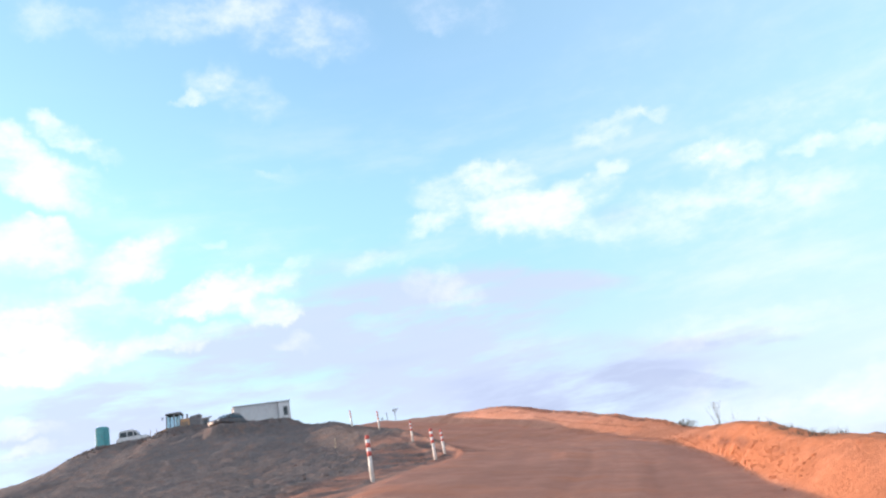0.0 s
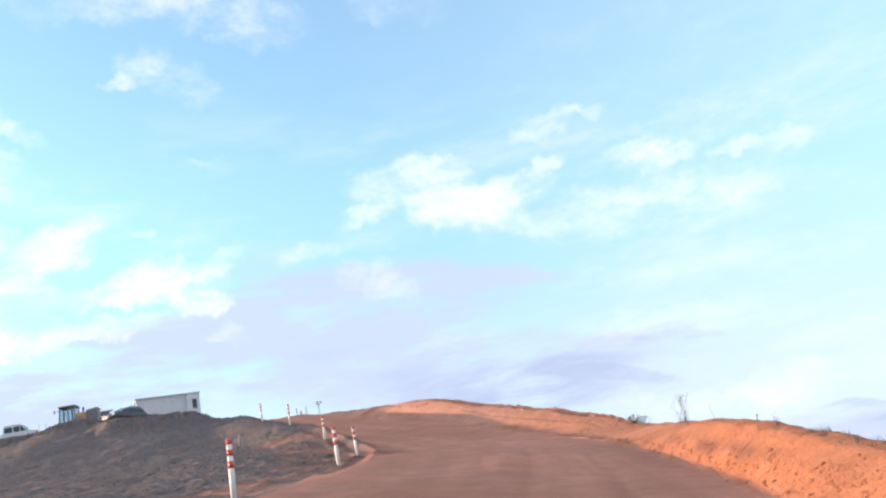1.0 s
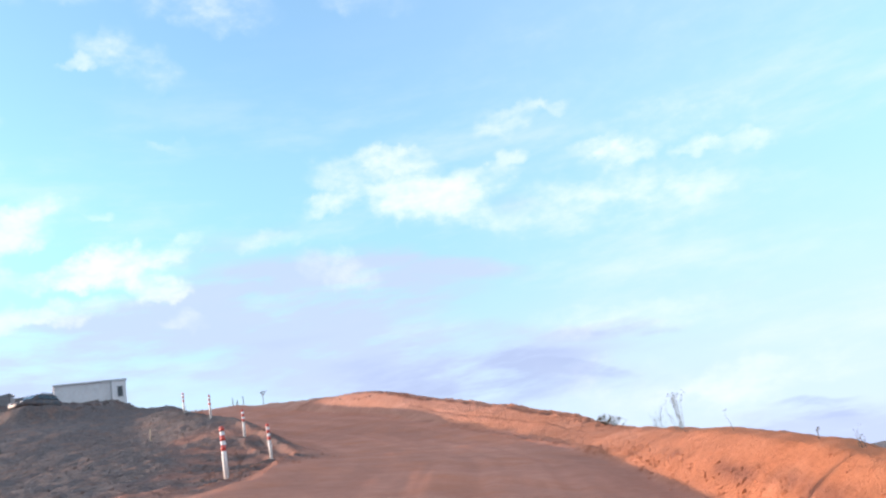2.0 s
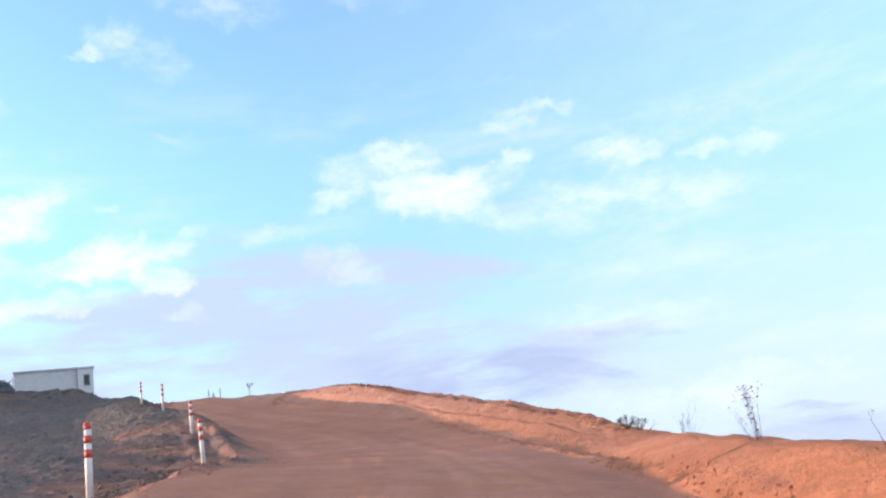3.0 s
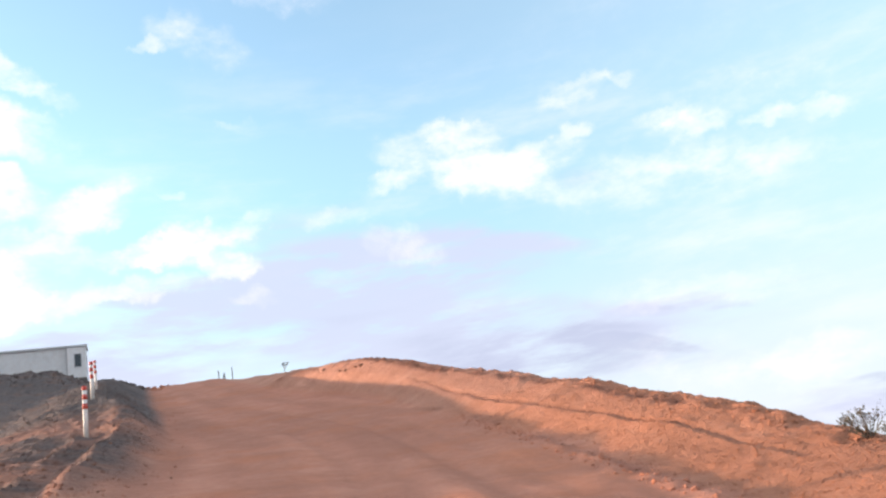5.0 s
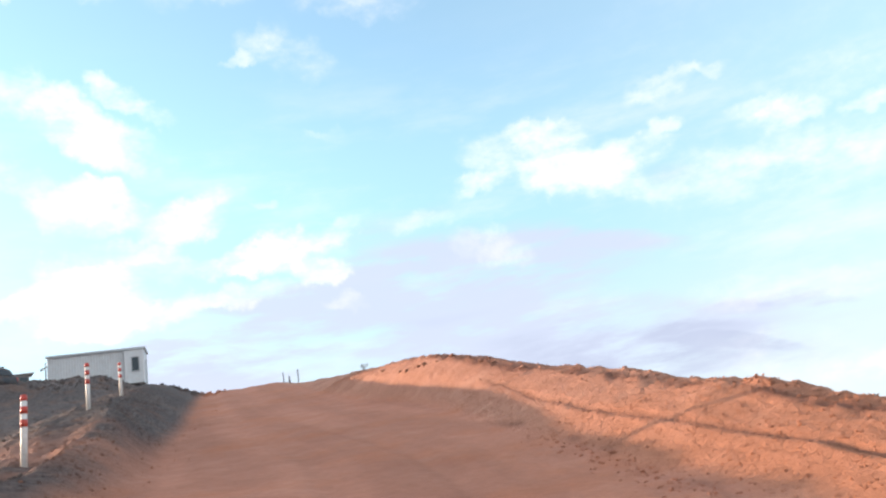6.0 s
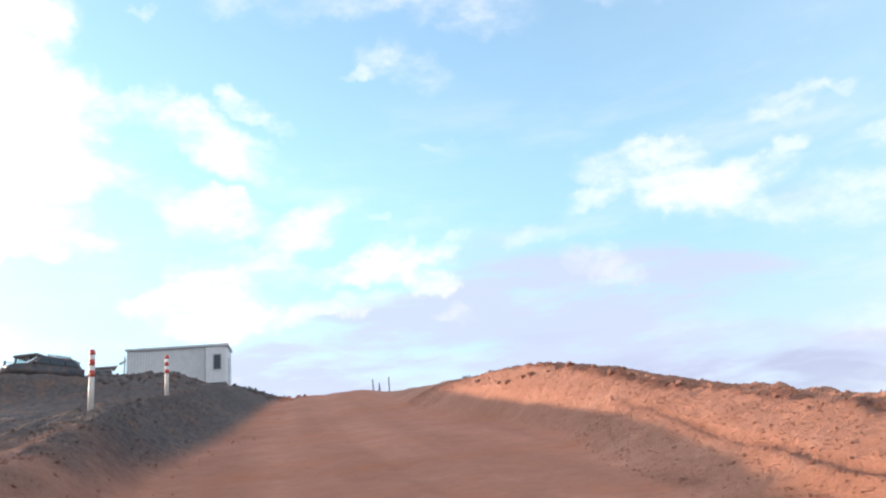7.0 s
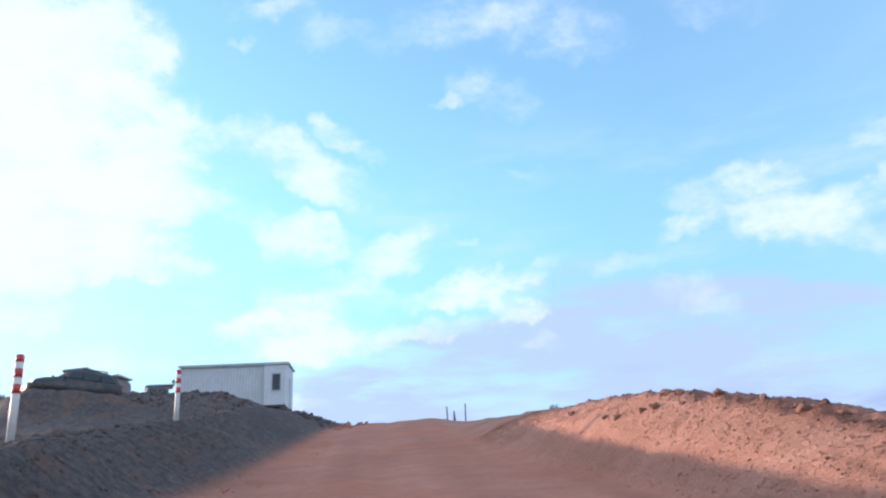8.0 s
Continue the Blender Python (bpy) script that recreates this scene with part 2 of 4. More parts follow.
def wdust(nt, scale, amount):
    n = nt.nodes.new("ShaderNodeMapRange")
    nt.links.new(add_noise(nt, scale * 2.3, 6), n.inputs[0])
    n.inputs[1].default_value, n.inputs[2].default_value, n.inputs[4].default_value = 0.35, 0.75, amount
    return n.outputs[0]


def earth():
    """Red mine earth: packed on the road, loose and orange on the banks, grey-brown with dry scrub on the hill, the
    same grey for haze on the far plain.
    """
    m, nt, bsdf = material("red_earth")
    at = nt.nodes.new("ShaderNodeAttribute")
    at.attribute_name = "soil"
    sp = nt.nodes.new("ShaderNodeSeparateColor")
    nt.links.new(at.outputs["Color"], sp.inputs[0])

    def calc(op, a_, b_):
        n = nt.nodes.new("ShaderNodeMath")
        n.operation = op
        for k, v in enumerate((a_, b_)):
            if isinstance(v, (int, float)):
                n.inputs[k].default_value = v
            else:
                nt.links.new(v, n.inputs[k])
        return n.outputs[0]

    def between(v, lo, hi, out_lo=0.0, out_hi=1.0):
        n = nt.nodes.new("ShaderNodeMapRange")
        nt.links.new(v, n.inputs[0])
        for k, val in enumerate((lo, hi, out_lo, out_hi)):
            n.inputs[1 + k].default_value = val
        return n.outputs[0]

    broad, mid, fine, grit = add_noise(nt, 0.16, 5), add_noise(nt, 0.9, 7), add_noise(nt, 5.0, 8, 0.7), add_noise(nt, 26.0, 5, 0.7)
    pocks = add_noise(nt, 9.0, 3, 0.55)
    road = ramp(nt, mid, (0.3, (0.37, 0.168, 0.112)), (0.55, (0.42, 0.198, 0.135)), (0.75, (0.46, 0.232, 0.162)))
    # haze put into the bank colour: a paled tone mixed with the orange
    hazed_pink = ramp(nt, mid, (0.25, (0.40, 0.203, 0.138)), (0.55, (0.47, 0.248, 0.176)), (0.8, (0.54, 0.308, 0.225)))
    rust = ramp(nt, mid, (0.25, (0.43, 0.142, 0.048)), (0.55, (0.52, 0.178, 0.064)), (0.8, (0.59, 0.225, 0.098)))
    bank = mixed(nt, at.outputs["Alpha"], hazed_pink, rust)
    hill = ramp(nt, fine, (0.3, (0.100, 0.093, 0.094)), (0.55, (0.170, 0.148, 0.142)), (0.78, (0.27, 0.213, 0.182)))
    hill = mixed(nt, between(mid, 0.50, 0.64, 0.0, 0.55), hill, (0.25, 0.155, 0.12))
    road = mixed(nt, 0.3, road, ramp(nt, sp.outputs[2], (0.15, (0.38, 0.37, 0.37)), (0.85, (0.62, 0.61, 0.60))), "OVERLAY")
    road = mixed(nt, between(add_noise(nt, 0.33, 5, 0.65), 0.5, 0.66, 0.0, 0.55), road, (0.43, 0.165, 0.085))
    c = mixed(nt, sp.outputs[0], road, bank)
    dark = nt.nodes.new("ShaderNodeAttribute")
    dark.attribute_name = "crust_and_shade"
    c = mixed(nt, calc("MULTIPLY", dark.outputs["Fac"], 0.85), c, ramp(nt, fine, (0.3, (0.15, 0.07, 0.052)), (0.7, (0.26, 0.125, 0.09))))
    c = mixed(nt, sp.outputs[1], c, hill)
    c = mixed(nt, 0.45, c, ramp(nt, broad, (0.3, (0.38, 0.36, 0.35)), (0.7, (0.64, 0.63, 0.62))), "OVERLAY")
    c = mixed(nt, 0.35, c, ramp(nt, fine, (0.32, (0.36, 0.35, 0.34)), (0.68, (0.62, 0.62, 0.62))), "OVERLAY")
    c = mixed(nt, 0.35, c, ramp(nt, grit, (0.3, (0.34, 0.32, 0.31)), (0.6, (0.56, 0.56, 0.56))), "OVERLAY")
    nt.links.new(c, bsdf.inputs["Base Color"])
    bsdf.inputs["Roughness"].default_value = 0.95
    bsdf.inputs["Specular IOR Level"].default_value = 0.12
    # loose ground is rougher than the rolled road, and pocked by small pits on the outer bank
    loose = calc("ADD", 0.3, calc("ADD", calc("MULTIPLY", sp.outputs[0], 0.9), calc("MULTIPLY", sp.outputs[1], 1.5)))
    pit = calc("MULTIPLY", between(pocks, 0.30, 0.38, -1.0, 0.0), calc("MULTIPLY", sp.outputs[0], 0.4))
    height = calc("ADD", calc("MULTIPLY", loose, calc("ADD", fine, calc("MULTIPLY", grit, 0.5))), pit)
    bumped(nt, bsdf, height, 0.9, 0.1)
    return m


EARTH = earth()
WHITE_POST = plain("white_post_paint", (0.62, 0.60, 0.56), (0.80, 0.79, 0.76), 0.5, dust=0.25)
RED_POST = plain("red_post_band", (0.42, 0.03, 0.025), (0.58, 0.06, 0.045), 0.4, dust=0.35)
PANEL = plain("cabin_panel", (0.62, 0.64, 0.65), (0.74, 0.75, 0.75), 0.45, scale=1.5, dust=0.18)
PANEL_TRIM = plain("cabin_trim", (0.40, 0.42, 0.44), (0.52, 0.54, 0.55), 0.45, dust=0.15)
DARK = plain("dark_rubber", (0.02, 0.02, 0.02), (0.05, 0.047, 0.045), 0.8, dust=0.3)


# ---------------------------------------------------------------- building blocks
def part(name, bm, mat, parent=None, label=""):
    """Links a bmesh as one mesh object under a thing or a part."""
    me = bpy.data.meshes.new(name)
    bm.to_mesh(me)
    bm.free()
    me.materials.append(mat)
    ob = new(name, me)
    if parent:
        ob.parent = parent
    return tagged(ob, label)


def box(bm, size, at=(0, 0, 0), turn=(0, 0, 0), bevel=0.0, taper=1.0):
    """A bevelled box of full size, whose top may be narrower."""
    g = bmesh.ops.create_cube(bm, size=1)["verts"]
    for v in g:
        k = taper if v.co.z > 0 else 1.0
        v.co = Vector((v.co.x * size[0] * k, v.co.y * size[1] * k, v.co.z * size[2]))
    if bevel:
        edges = list({ed for v in g for ed in v.link_edges})
        g = list({v for f in bmesh.ops.bevel(bm, geom=edges, offset=bevel, segments=2, affect="EDGES", profile=0.5)["faces"] for v in f.verts} | {v for v in g if v.is_valid})
    m = pose(*at, *turn)
    for v in g:
        v.co = m @ v.co
    return g


def tube(bm, r0, r1, length, at=(0, 0, 0), turn=(0, 0, 0), sides=16):
    """A closed tapered cylinder standing on its origin."""
    g = bmesh.ops.create_cone(bm, cap_ends=True, segments=sides, radius1=r0, radius2=r1, depth=length)["verts"]
    m = pose(*at, *turn) @ Matrix.Translation((0, 0, length / 2))
    for v in g:
        v.co = m @ v.co
    return g


def smooth(ob):
    for p_ in ob.data.polygons:
        p_.use_smooth = True
    return ob


def thing(name, at, label, category, group="", turn=0.0):
    ob = new(name)
    ob.empty_display_size = 0.3
    ob.matrix_world = pose(*at, 0, 0, turn)
    return tagged(ob, label, category, group)


# ---------------------------------------------------------------- the lie of the land
def curve_of(points):
    """A smooth curve through a few (y, value) pairs."""
    fine = np.arange(-80, 220, 0.5)
    v = np.interp(fine, [p_[0] for p_ in points], [p_[1] for p_ in points])
    k = np.hanning(11)
    k /= k.sum()
    v = np.convolve(np.pad(v, 5, mode="edge"), k, mode="valid")
    return lambda y: np.interp(y, fine, v)


GRADE = 0.131
road_x = curve_of([(-40, -4), (0, 0), (10, 1.5), (18, 3.1), (27, 4.9), (38, 6.5), (47, 6.6), (55, 5.4), (61, 3.8), (70, -0.3), (79, -4), (90, -8.5), (100, -12), (140, -25)])
road_z = curve_of([(-40, -1.65), (10, -1.6), (18, -1.8), (27, -2.1), (38, -2.2), (47, -2.25), (55, -2.0), (61, -1.5), (70, -0.65), (79, 0.2), (90, 1.4), (100, 2.4), (140, -2.85), (220, -15)])
cross = curve_of([(0, 0.14), (40, 0.14), (47, 0.11), (55, 0.07), (61, 0.05), (100, 0.03)])
berm_x = curve_of([(-40, 5), (0, 5), (10, 5.8), (18, 7.1), (26, 9.0), (36, 10.8), (47, 12.7), (54, 12.2), (60, 9.9), (65, 8.3), (69, 7.0), (73, 5.2), (76, 3.8), (80, 1.8), (90, -2.5), (100, -6), (140, -18)])
berm_z = curve_of([(0, -1.3), (13, -1.37), (18, -1.57), (22, -1.63), (25, -1.65), (28, -1.68), (31, -1.74), (35, -1.96), (38, -2.13), (41, -2.24), (46, -2.5), (49, -2.46), (52, -2.12), (54, -1.9), (56, -1.64), (58, -1.33), (60, -1.04), (62, -0.85), (64, -0.62), (66, -0.4), (69, -0.05), (71, 0.3), (73, 0.65), (76, 1.0), (80, 1.08), (90, 1.42), (100, 1.85), (140, -3.5), (220, -15)])
cut_low = curve_of([(46, 12.0), (52, 11.3), (55, 10.5), (56.7, 9.8), (58, 9.15), (59.5, 8.65), (61, 8.05), (63.7, 7.25), (65.5, 6.98), (67.8, 6.4), (72, 5.2)])
cut_high = curve_of([(46, 13.6), (50, 13.2), (52.9, 12.75), (55.1, 11.95), (56.5, 11.3), (58, 10.65), (60, 10.0), (62, 9.25), (64.8, 8.5), (67.6, 7.7), (70, 6.9), (74, 4.9)])
face_w = curve_of([(0, 1.3), (24, 1.4), (30, 1.6), (41, 2.3), (48, 2.9), (62, 2.9), (66, 2.5), (70, 2.05), (75, 2.1), (100, 2.5)])
post_x = curve_of([(-40, -6), (0, -4), (27.5, -2.93), (38.6, -1.18), (49.8, -0.94), (61, -3.24), (69.7, -6.24), (79.1, -9.57), (90, -13), (100, -16), (140, -29)])
post_z = curve_of([(-40, -1.1), (27.5, -1.21), (38.6, -1.38), (49.8, -1.57), (55, -1.15), (61, -0.55), (69.7, 0.96), (79.1, 1.78), (90, 2.9), (100, 3.2), (140, -1.6), (220, -14)])
post_w = curve_of([(0, 1.2), (40, 1.5), (46, 2.4), (50, 2.8), (57, 2.7), (62, 2.6), (75, 3.2), (100, 3)])
ridge_z = curve_of([(-80, 9.0), (-60, 14.0), (-51, 15.5), (-46, 16.3), (-42.8, 17.8), (-40, 18.1), (-35, 18.0), (-32.6, 18.6), (-29.7, 18.45), (-25, 17.85), (-21, 17.45), (-18.5, 17.25), (-15.7, 16.6), (-13, 16.3), (-10, 16.0), (0, 15.2)])

shelf_z = curve_of([(-80, 8.0), (-60, 13.5), (-50, 16.4), (-44, 17.9), (-18, 17.95), (-14, 17.0), (-10, 16.2), (0, 15.3)])


def hashed(i, j, seed):
    n = (i * 374761393 + j * 668265263 + seed * 974634777) & 0xFFFFFFFF
    n = ((n ^ (n >> 13)) * 1274126177) & 0xFFFFFFFF
    return ((n ^ (n >> 16)) & 0xFFFF) / 65535.0


def value_noise(x, y, seed):
    i, j = np.floor(x).astype(np.int64), np.floor(y).astype(np.int64)
    u, v = x - i, y - j
    u, v = u * u * (3 - 2 * u), v * v * (3 - 2 * v)
    a0, a1 = hashed(i, j, seed), hashed(i + 1, j, seed)
    b0, b1 = hashed(i, j + 1, seed), hashed(i + 1, j + 1, seed)
    return (a0 * (1 - u) + a1 * u) * (1 - v) + (b0 * (1 - u) + b1 * u) * v - 0.5


def fbm(x, y, scale, octaves, seed, gain=0.52):
    total, amp = 0.0, 1.0
    for k in range(octaves):
        total = total + amp * value_noise(x * scale + 17.3 * k, y * scale - 9.1 * k, seed + k)
        scale, amp = scale * 2.03, amp * gain
    return total


def ease(t):
    t = np.clip(t, 0, 1)
    return t * t * (3 - 2 * t)


def land(x, y):
    """Height of the ground and its soil: looseness of the bank, scrub of the hill and haze grey far off."""
    x, y = np.asarray(x, float), np.asarray(y, float)
    xr, xb, xl = road_x(y), berm_x(y), post_x(y)
    base = GRADE * y
    u = x - xr
    z = road_z(y) - cross(y) * np.clip(u, -10, 9)
    rut = np.exp(-((np.abs(u + 0.2 * np.sin(y * 0.11)) - 0.95) / 0.24) ** 2)
    z = z - 0.05 * rut + 0.018 * fbm(x, y, 1.1, 4, 3) + 0.10 * fbm(x, y, 0.22, 3, 5) + 0.035 * fbm(u * 1.6, y * 0.1, 1.0, 3, 73)
    # windrow left by the grader along the outer edge
    row = ease((y - 14) / 6) * (1 - ease((y - 56) / 8)) * np.clip(0.75 + 1.1 * fbm(x * 0.3, y, 0.45, 3, 77), 0.1, 1.3)
    z = z + row * (0.05 + 0.16 * fbm(x, y, 2.2, 3, 79)) * np.exp(-((u - 3.25 - 0.25 * fbm(x * 0, y, 0.3, 2, 78)) / 0.26) ** 2)
    # bank on the outer side
    fw = face_w(y)
    s = np.clip((x - (xb - fw)) / fw, 0, 1)
    up = 0.35 * ease(s) + 0.3 * ease(s * 1.7) + 0.35 * np.clip(s * 1.1, 0, 1)
    crest = berm_z(y) + 0.08 * fbm(x * 0.5, y, 0.55, 4, 11)
    knobs = np.clip(fbm(x, y, 2.3, 3, 15, 0.6) - 0.06, 0, 1) * ease((s - 0.8) / 0.2) * ease((y - 40) / 12)
    crest = crest + 0.11 * knobs
    groove = 0.0
    for line, lo, hi in ((cut_low, 47, 69), (cut_high, 48, 74)):
        w = (1.0 if hi < 70 else 0.45) * ease((y - lo) / 4) * ease((hi - y) / 4) * (0.95 + 0.3 * fbm(x * 0, y, 0.5, 2, 51))
        off = x - line(y) - 0.05 * fbm(x * 0, y, 0.8, 3, 53)
        groove = groove + w * (np.exp(-(off / 0.07) ** 2) - 0.35 * np.exp(-((off + 0.18) / 0.12) ** 2))
    rough = np.clip(s * 3, 0, 1)
    right = z * (1 - up) + crest * up - 0.05 * groove
    right = right + rough * (0.02 * fbm(x, y, 0.8, 3, 21) + (0.02 + 0.05 * ease((s - 0.72) / 0.2) * ease((y - 46) / 6)) * fbm(x, y, 2.6, 4, 31, 0.7) + 0.022 * fbm(x, y, 6.0, 3, 35))
    over = np.clip(x - xb - 0.2, 0, None)
    right = right - 0.7 * over * ease(over / 0.9)
    z = np.where(x > xb - fw, right, z)
    # bank with the marker posts, and the hill behind it
    pw = post_w(y)
    flat = 0.45 * ease((y - 42) / 6) * (1 - ease((y - 64) / 8))
    f = ease((xl + pw - x) / (pw * (1 - flat)))
    left = z * (1 - f) + post_z(y) * f
    t = np.clip((y - 40) / 57, 0, 1)
    top = ridge_z(x)
    hill = -1.15 + t ** 2 * (top - GRADE * 97 + 1.15) - 0.02 * np.clip(-x - 10, 0, 60) * (1 - t)
    hill = np.where(y > 97, top + (shelf_z(x) - top) * ease((y - 97.5) / 5) - base, hill)
    g = ease((xl - 0.4 - x) / 4.0)
    left = left * (1 - g) + hill * g
    wild = ease((xl + pw * 0.6 - x) / 2.5)
    far = 1 - ease((y - 90) / 6)
    left = left + wild * (0.05 * fbm(x, y, 0.7, 5, 41) + 0.08 * fbm(x, y, 2.1, 5, 43) + 0.10 * fbm(x, y, 1.3, 5, 45, 0.8)) + g * far * 0.22 * fbm(x, y, 0.16, 3, 47) + g * (1 - far) * 0.15 * fbm(x, y, 0.5, 3, 48)
    # low windrows pushed up along the foot of the posts
    strip = ease((x - xl + 0.9) / 0.8) * ease((xl + 1.4 - x) / 0.5) * ease((y - 30) / 8) * (1 - ease((y - 62) / 8))
    left = left + strip * 0.16 * (0.5 - np.abs(np.sin((x - xl) * 2.6 + 0.35 * y * 0.2 + 1.5 * fbm(x, y, 0.35, 2, 83)))) + strip * 0.07 * fbm(x, y, 3.1, 3, 85)
    left = left + (0.11 + 0.12 * fbm(x * 0.4, y, 0.6, 3, 81)) * np.exp(-((x - xl - 1.05) / 0.32) ** 2) * ease((y - 36) / 6) * (1 - ease((y - 68) / 8))
    z = np.where(x < xl + pw, left, z)
    z = z + base
    # level stand cut for the parked car on the brow
    off = np.hypot((x + 24.6) * 1.2, y - 92.0)
    pad = ease((3.7 - off) / 1.2)
    z = z * (1 - pad) + (16.36 + 0.05 * fbm(x, y, 1.2, 3, 87)) * pad
    z = z + (0.28 + 0.6 * fbm(x, y, 0.9, 4, 89)) * np.exp(-((off - 3.3) / 0.75) ** 2) * ease((92.8 - y + 0.35 * (x + 24.6)) / 1.6)
    away = np.hypot(x, y - 50)
    b = ease((away - 105) / 260)
    z = z * (1 - b) + (-85 + 6 * fbm(x, y, 0.004, 3, 61)) * b
    tufts = 0.9 * f * np.clip(0.7 + 1.5 * fbm(x, y, 0.45, 4, 99), 0, 1)
    bank = np.where(x > xb - fw, ease(s * 4), 0.0) + np.where(x < xl + pw, 0.6 * f * (1 - g), 0.0)
    # b turns the far plain hill-grey, distance haze put into its colour
    return z, np.clip(bank, 0, 1), b + np.where(x < xl + pw, np.maximum(tufts, np.maximum(g * ease((xl - 1.2 - x) / 3.0), ease((xl + pw - x) / 0.9) * ease((y - 60) / 8))), 0.0) * (1 - b), 0.5 + 0.9 * fbm(u * 1.3, y * 0.05, 1.0, 3, 71)


def rusty(x, y):
    """Share of the orange tone, most along the lower outer bank; elsewhere it pales as through haze."""
    return np.clip((0.3 * ease((46 - y) / 18) + 0.3 * ease((64 - y) / 12)) * ease((x - post_x(y) - 2) / 6) + 0.2 * fbm(x, y, 0.12, 3, 91), 0, 1)


def crust_and_shade(x, y):
    """Share of dark colour: crumbly crust along the crest of the outer bank and in the scar below it, painted shade
    behind the windrow.
    """
    d = berm_x(y) - x
    patchy = np.clip(0.55 + 1.5 * fbm(x * 0.6, y, 1.1, 4, 95), 0, 1)
    band = np.exp(-((d - 0.2) / 0.17) ** 2) * ease((y - 50) / 4) * (1 - ease((y - 68) / 6)) + 0.5 * ease((0.4 - d) / 0.25) * ease((y - 62) / 8) * (1 - ease((y - 80) / 8))
    scar = np.exp(-((x - cut_low(y) - 0.05 * fbm(x * 0, y, 0.8, 3, 53)) / 0.065) ** 2) * ease((y - 50) / 3) * ease((69.5 - y) / 3)
    # dark line behind the windrow: its shadow put into the soil colour
    foot_shade = np.exp(-((x - road_x(y) - 3.5 - 0.15 * fbm(x * 0, y, 0.4, 2, 78)) / 0.16) ** 2) * ease((y - 20) / 6) * (1 - ease((y - 60) / 6)) * np.clip(0.4 + 1.8 * fbm(x, y, 0.7, 4, 97), 0, 0.9)
    return np.clip(band * patchy * 1.2 + scar * (0.5 + 0.5 * patchy) + foot_shade, 0, 1)


def ground_at(x, y):
    return float(land(np.array([x]), np.array([y]))[0][0])


def spaced(lo, hi, step, out_lo, out_hi, grow=1.09):
    inner = list(np.arange(lo, hi, step))
    for edge, sign, end in ((inner[-1], 1, out_hi), (inner[0], -1, out_lo)):
        v, d = edge, step
        while sign * v < sign * end:
            d *= grow
            v += sign * d
            inner.append(v)
    return np.array(sorted(inner))


def build_ground():
    xs = np.concatenate([spaced(-50, -14.3, 0.33, -4200, -14.5), np.arange(-14, 2, 0.16), spaced(2, 13.6, 0.065, 2, 4200)])
    ys = np.concatenate([spaced(5, 47.9, 0.15, -4200, 47.9), np.arange(48, 79, 0.1), spaced(79.1, 99, 0.2, 79.1, 4200)])
    xs, ys = (np.sort(v)[np.concatenate([[True], np.diff(np.sort(v)) > 0.04])] for v in (xs, ys))
    gx, gy = np.meshgrid(xs, ys)
    z, bank, scrub_haze, track = land(gx, gy)
    nx, ny = len(xs), len(ys)
    me = bpy.data.meshes.new("ground")
    idx = np.arange(nx * ny).reshape(ny, nx)
    quads = np.stack([idx[:-1, :-1], idx[:-1, 1:], idx[1:, 1:], idx[1:, :-1]], -1).reshape(-1, 4)
    me.from_pydata(np.stack([gx, gy, z], -1).reshape(-1, 3).tolist(), [], quads.tolist())
    soil = me.color_attributes.new("soil", "FLOAT_COLOR", "POINT")
    data = np.ones((nx * ny, 4), np.float32)
    data[:, 0], data[:, 1], data[:, 2] = bank.ravel(), scrub_haze.ravel(), np.clip(track, 0, 1).ravel()
    data[:, 3] = rusty(gx, gy).ravel()
    soil.data.foreach_set("color", data.ravel())
    me.attributes.new("crust_and_shade", "FLOAT", "POINT").data.foreach_set("value", crust_and_shade(gx, gy).ravel().astype(np.float32))
    me.materials.append(EARTH)
    me.polygons.foreach_set("use_smooth", [True] * len(me.polygons))
    return tagged(new("ground", me), "dusty red earth haul road between rough banks", "ground", kind="structure")


build_ground()


# ---------------------------------------------------------------- marker posts
def marker_post(at, lean):
    ob = thing("marker_post", at, "white marker post with red bands on the dirt bank", "post", "marker posts along the road")
    ob.matrix_world = pose(*at, lean[0], lean[1], 20 * at[1])
    bm = bmesh.new()
    tube(bm, 0.069, 0.067, 1.75, (0, 0, -0.3))
    smooth(part("shaft", bm, WHITE_POST, ob))
    for z0, tall in ((1.35, 0.10), (1.08, 0.15), (0.80, 0.16)):
        bm = bmesh.new()
        tube(bm, 0.0715, 0.0715, tall, (0, 0, z0))
        smooth(part("band", bm, RED_POST, ob, "faded red band"))
    bm = bmesh.new()
    tube(bm, 0.072, 0.056, 0.03, (0, 0, 1.45))
    part("cap", bm, RED_POST, ob)
    return ob


for px, py, lean in ((-2.93, 27.52, (1, -1)), (-1.18, 38.6, (-1, 1)), (-0.94, 49.84, (1, 1)), (-3.24, 60.99, (0, -1)), (-6.24, 69.67, (1, 2)), (-9.57, 79.13, (-1, 0))):
    marker_post((px, py, ground_at(px, py)), lean)


# ---------------------------------------------------------------- paints of the site
TEAL = plain("teal_plastic", (0.05, 0.28, 0.30), (0.08, 0.38, 0.40), 0.5, scale=2.0, dust=0.15)
ORANGE = plain("yellow_machine_paint", (0.50, 0.27, 0.12), (0.60, 0.36, 0.18), 0.45, scale=2.0, dust=0.25)
WHITE_CAR = plain("white_car_paint", (0.66, 0.67, 0.68), (0.78, 0.78, 0.78), 0.35, scale=2.0, dust=0.3)
STEEL = plain("grey_steel", (0.10, 0.11, 0.12), (0.19, 0.20, 0.21), 0.55, 0.3, scale=3.0, dust=0.3)
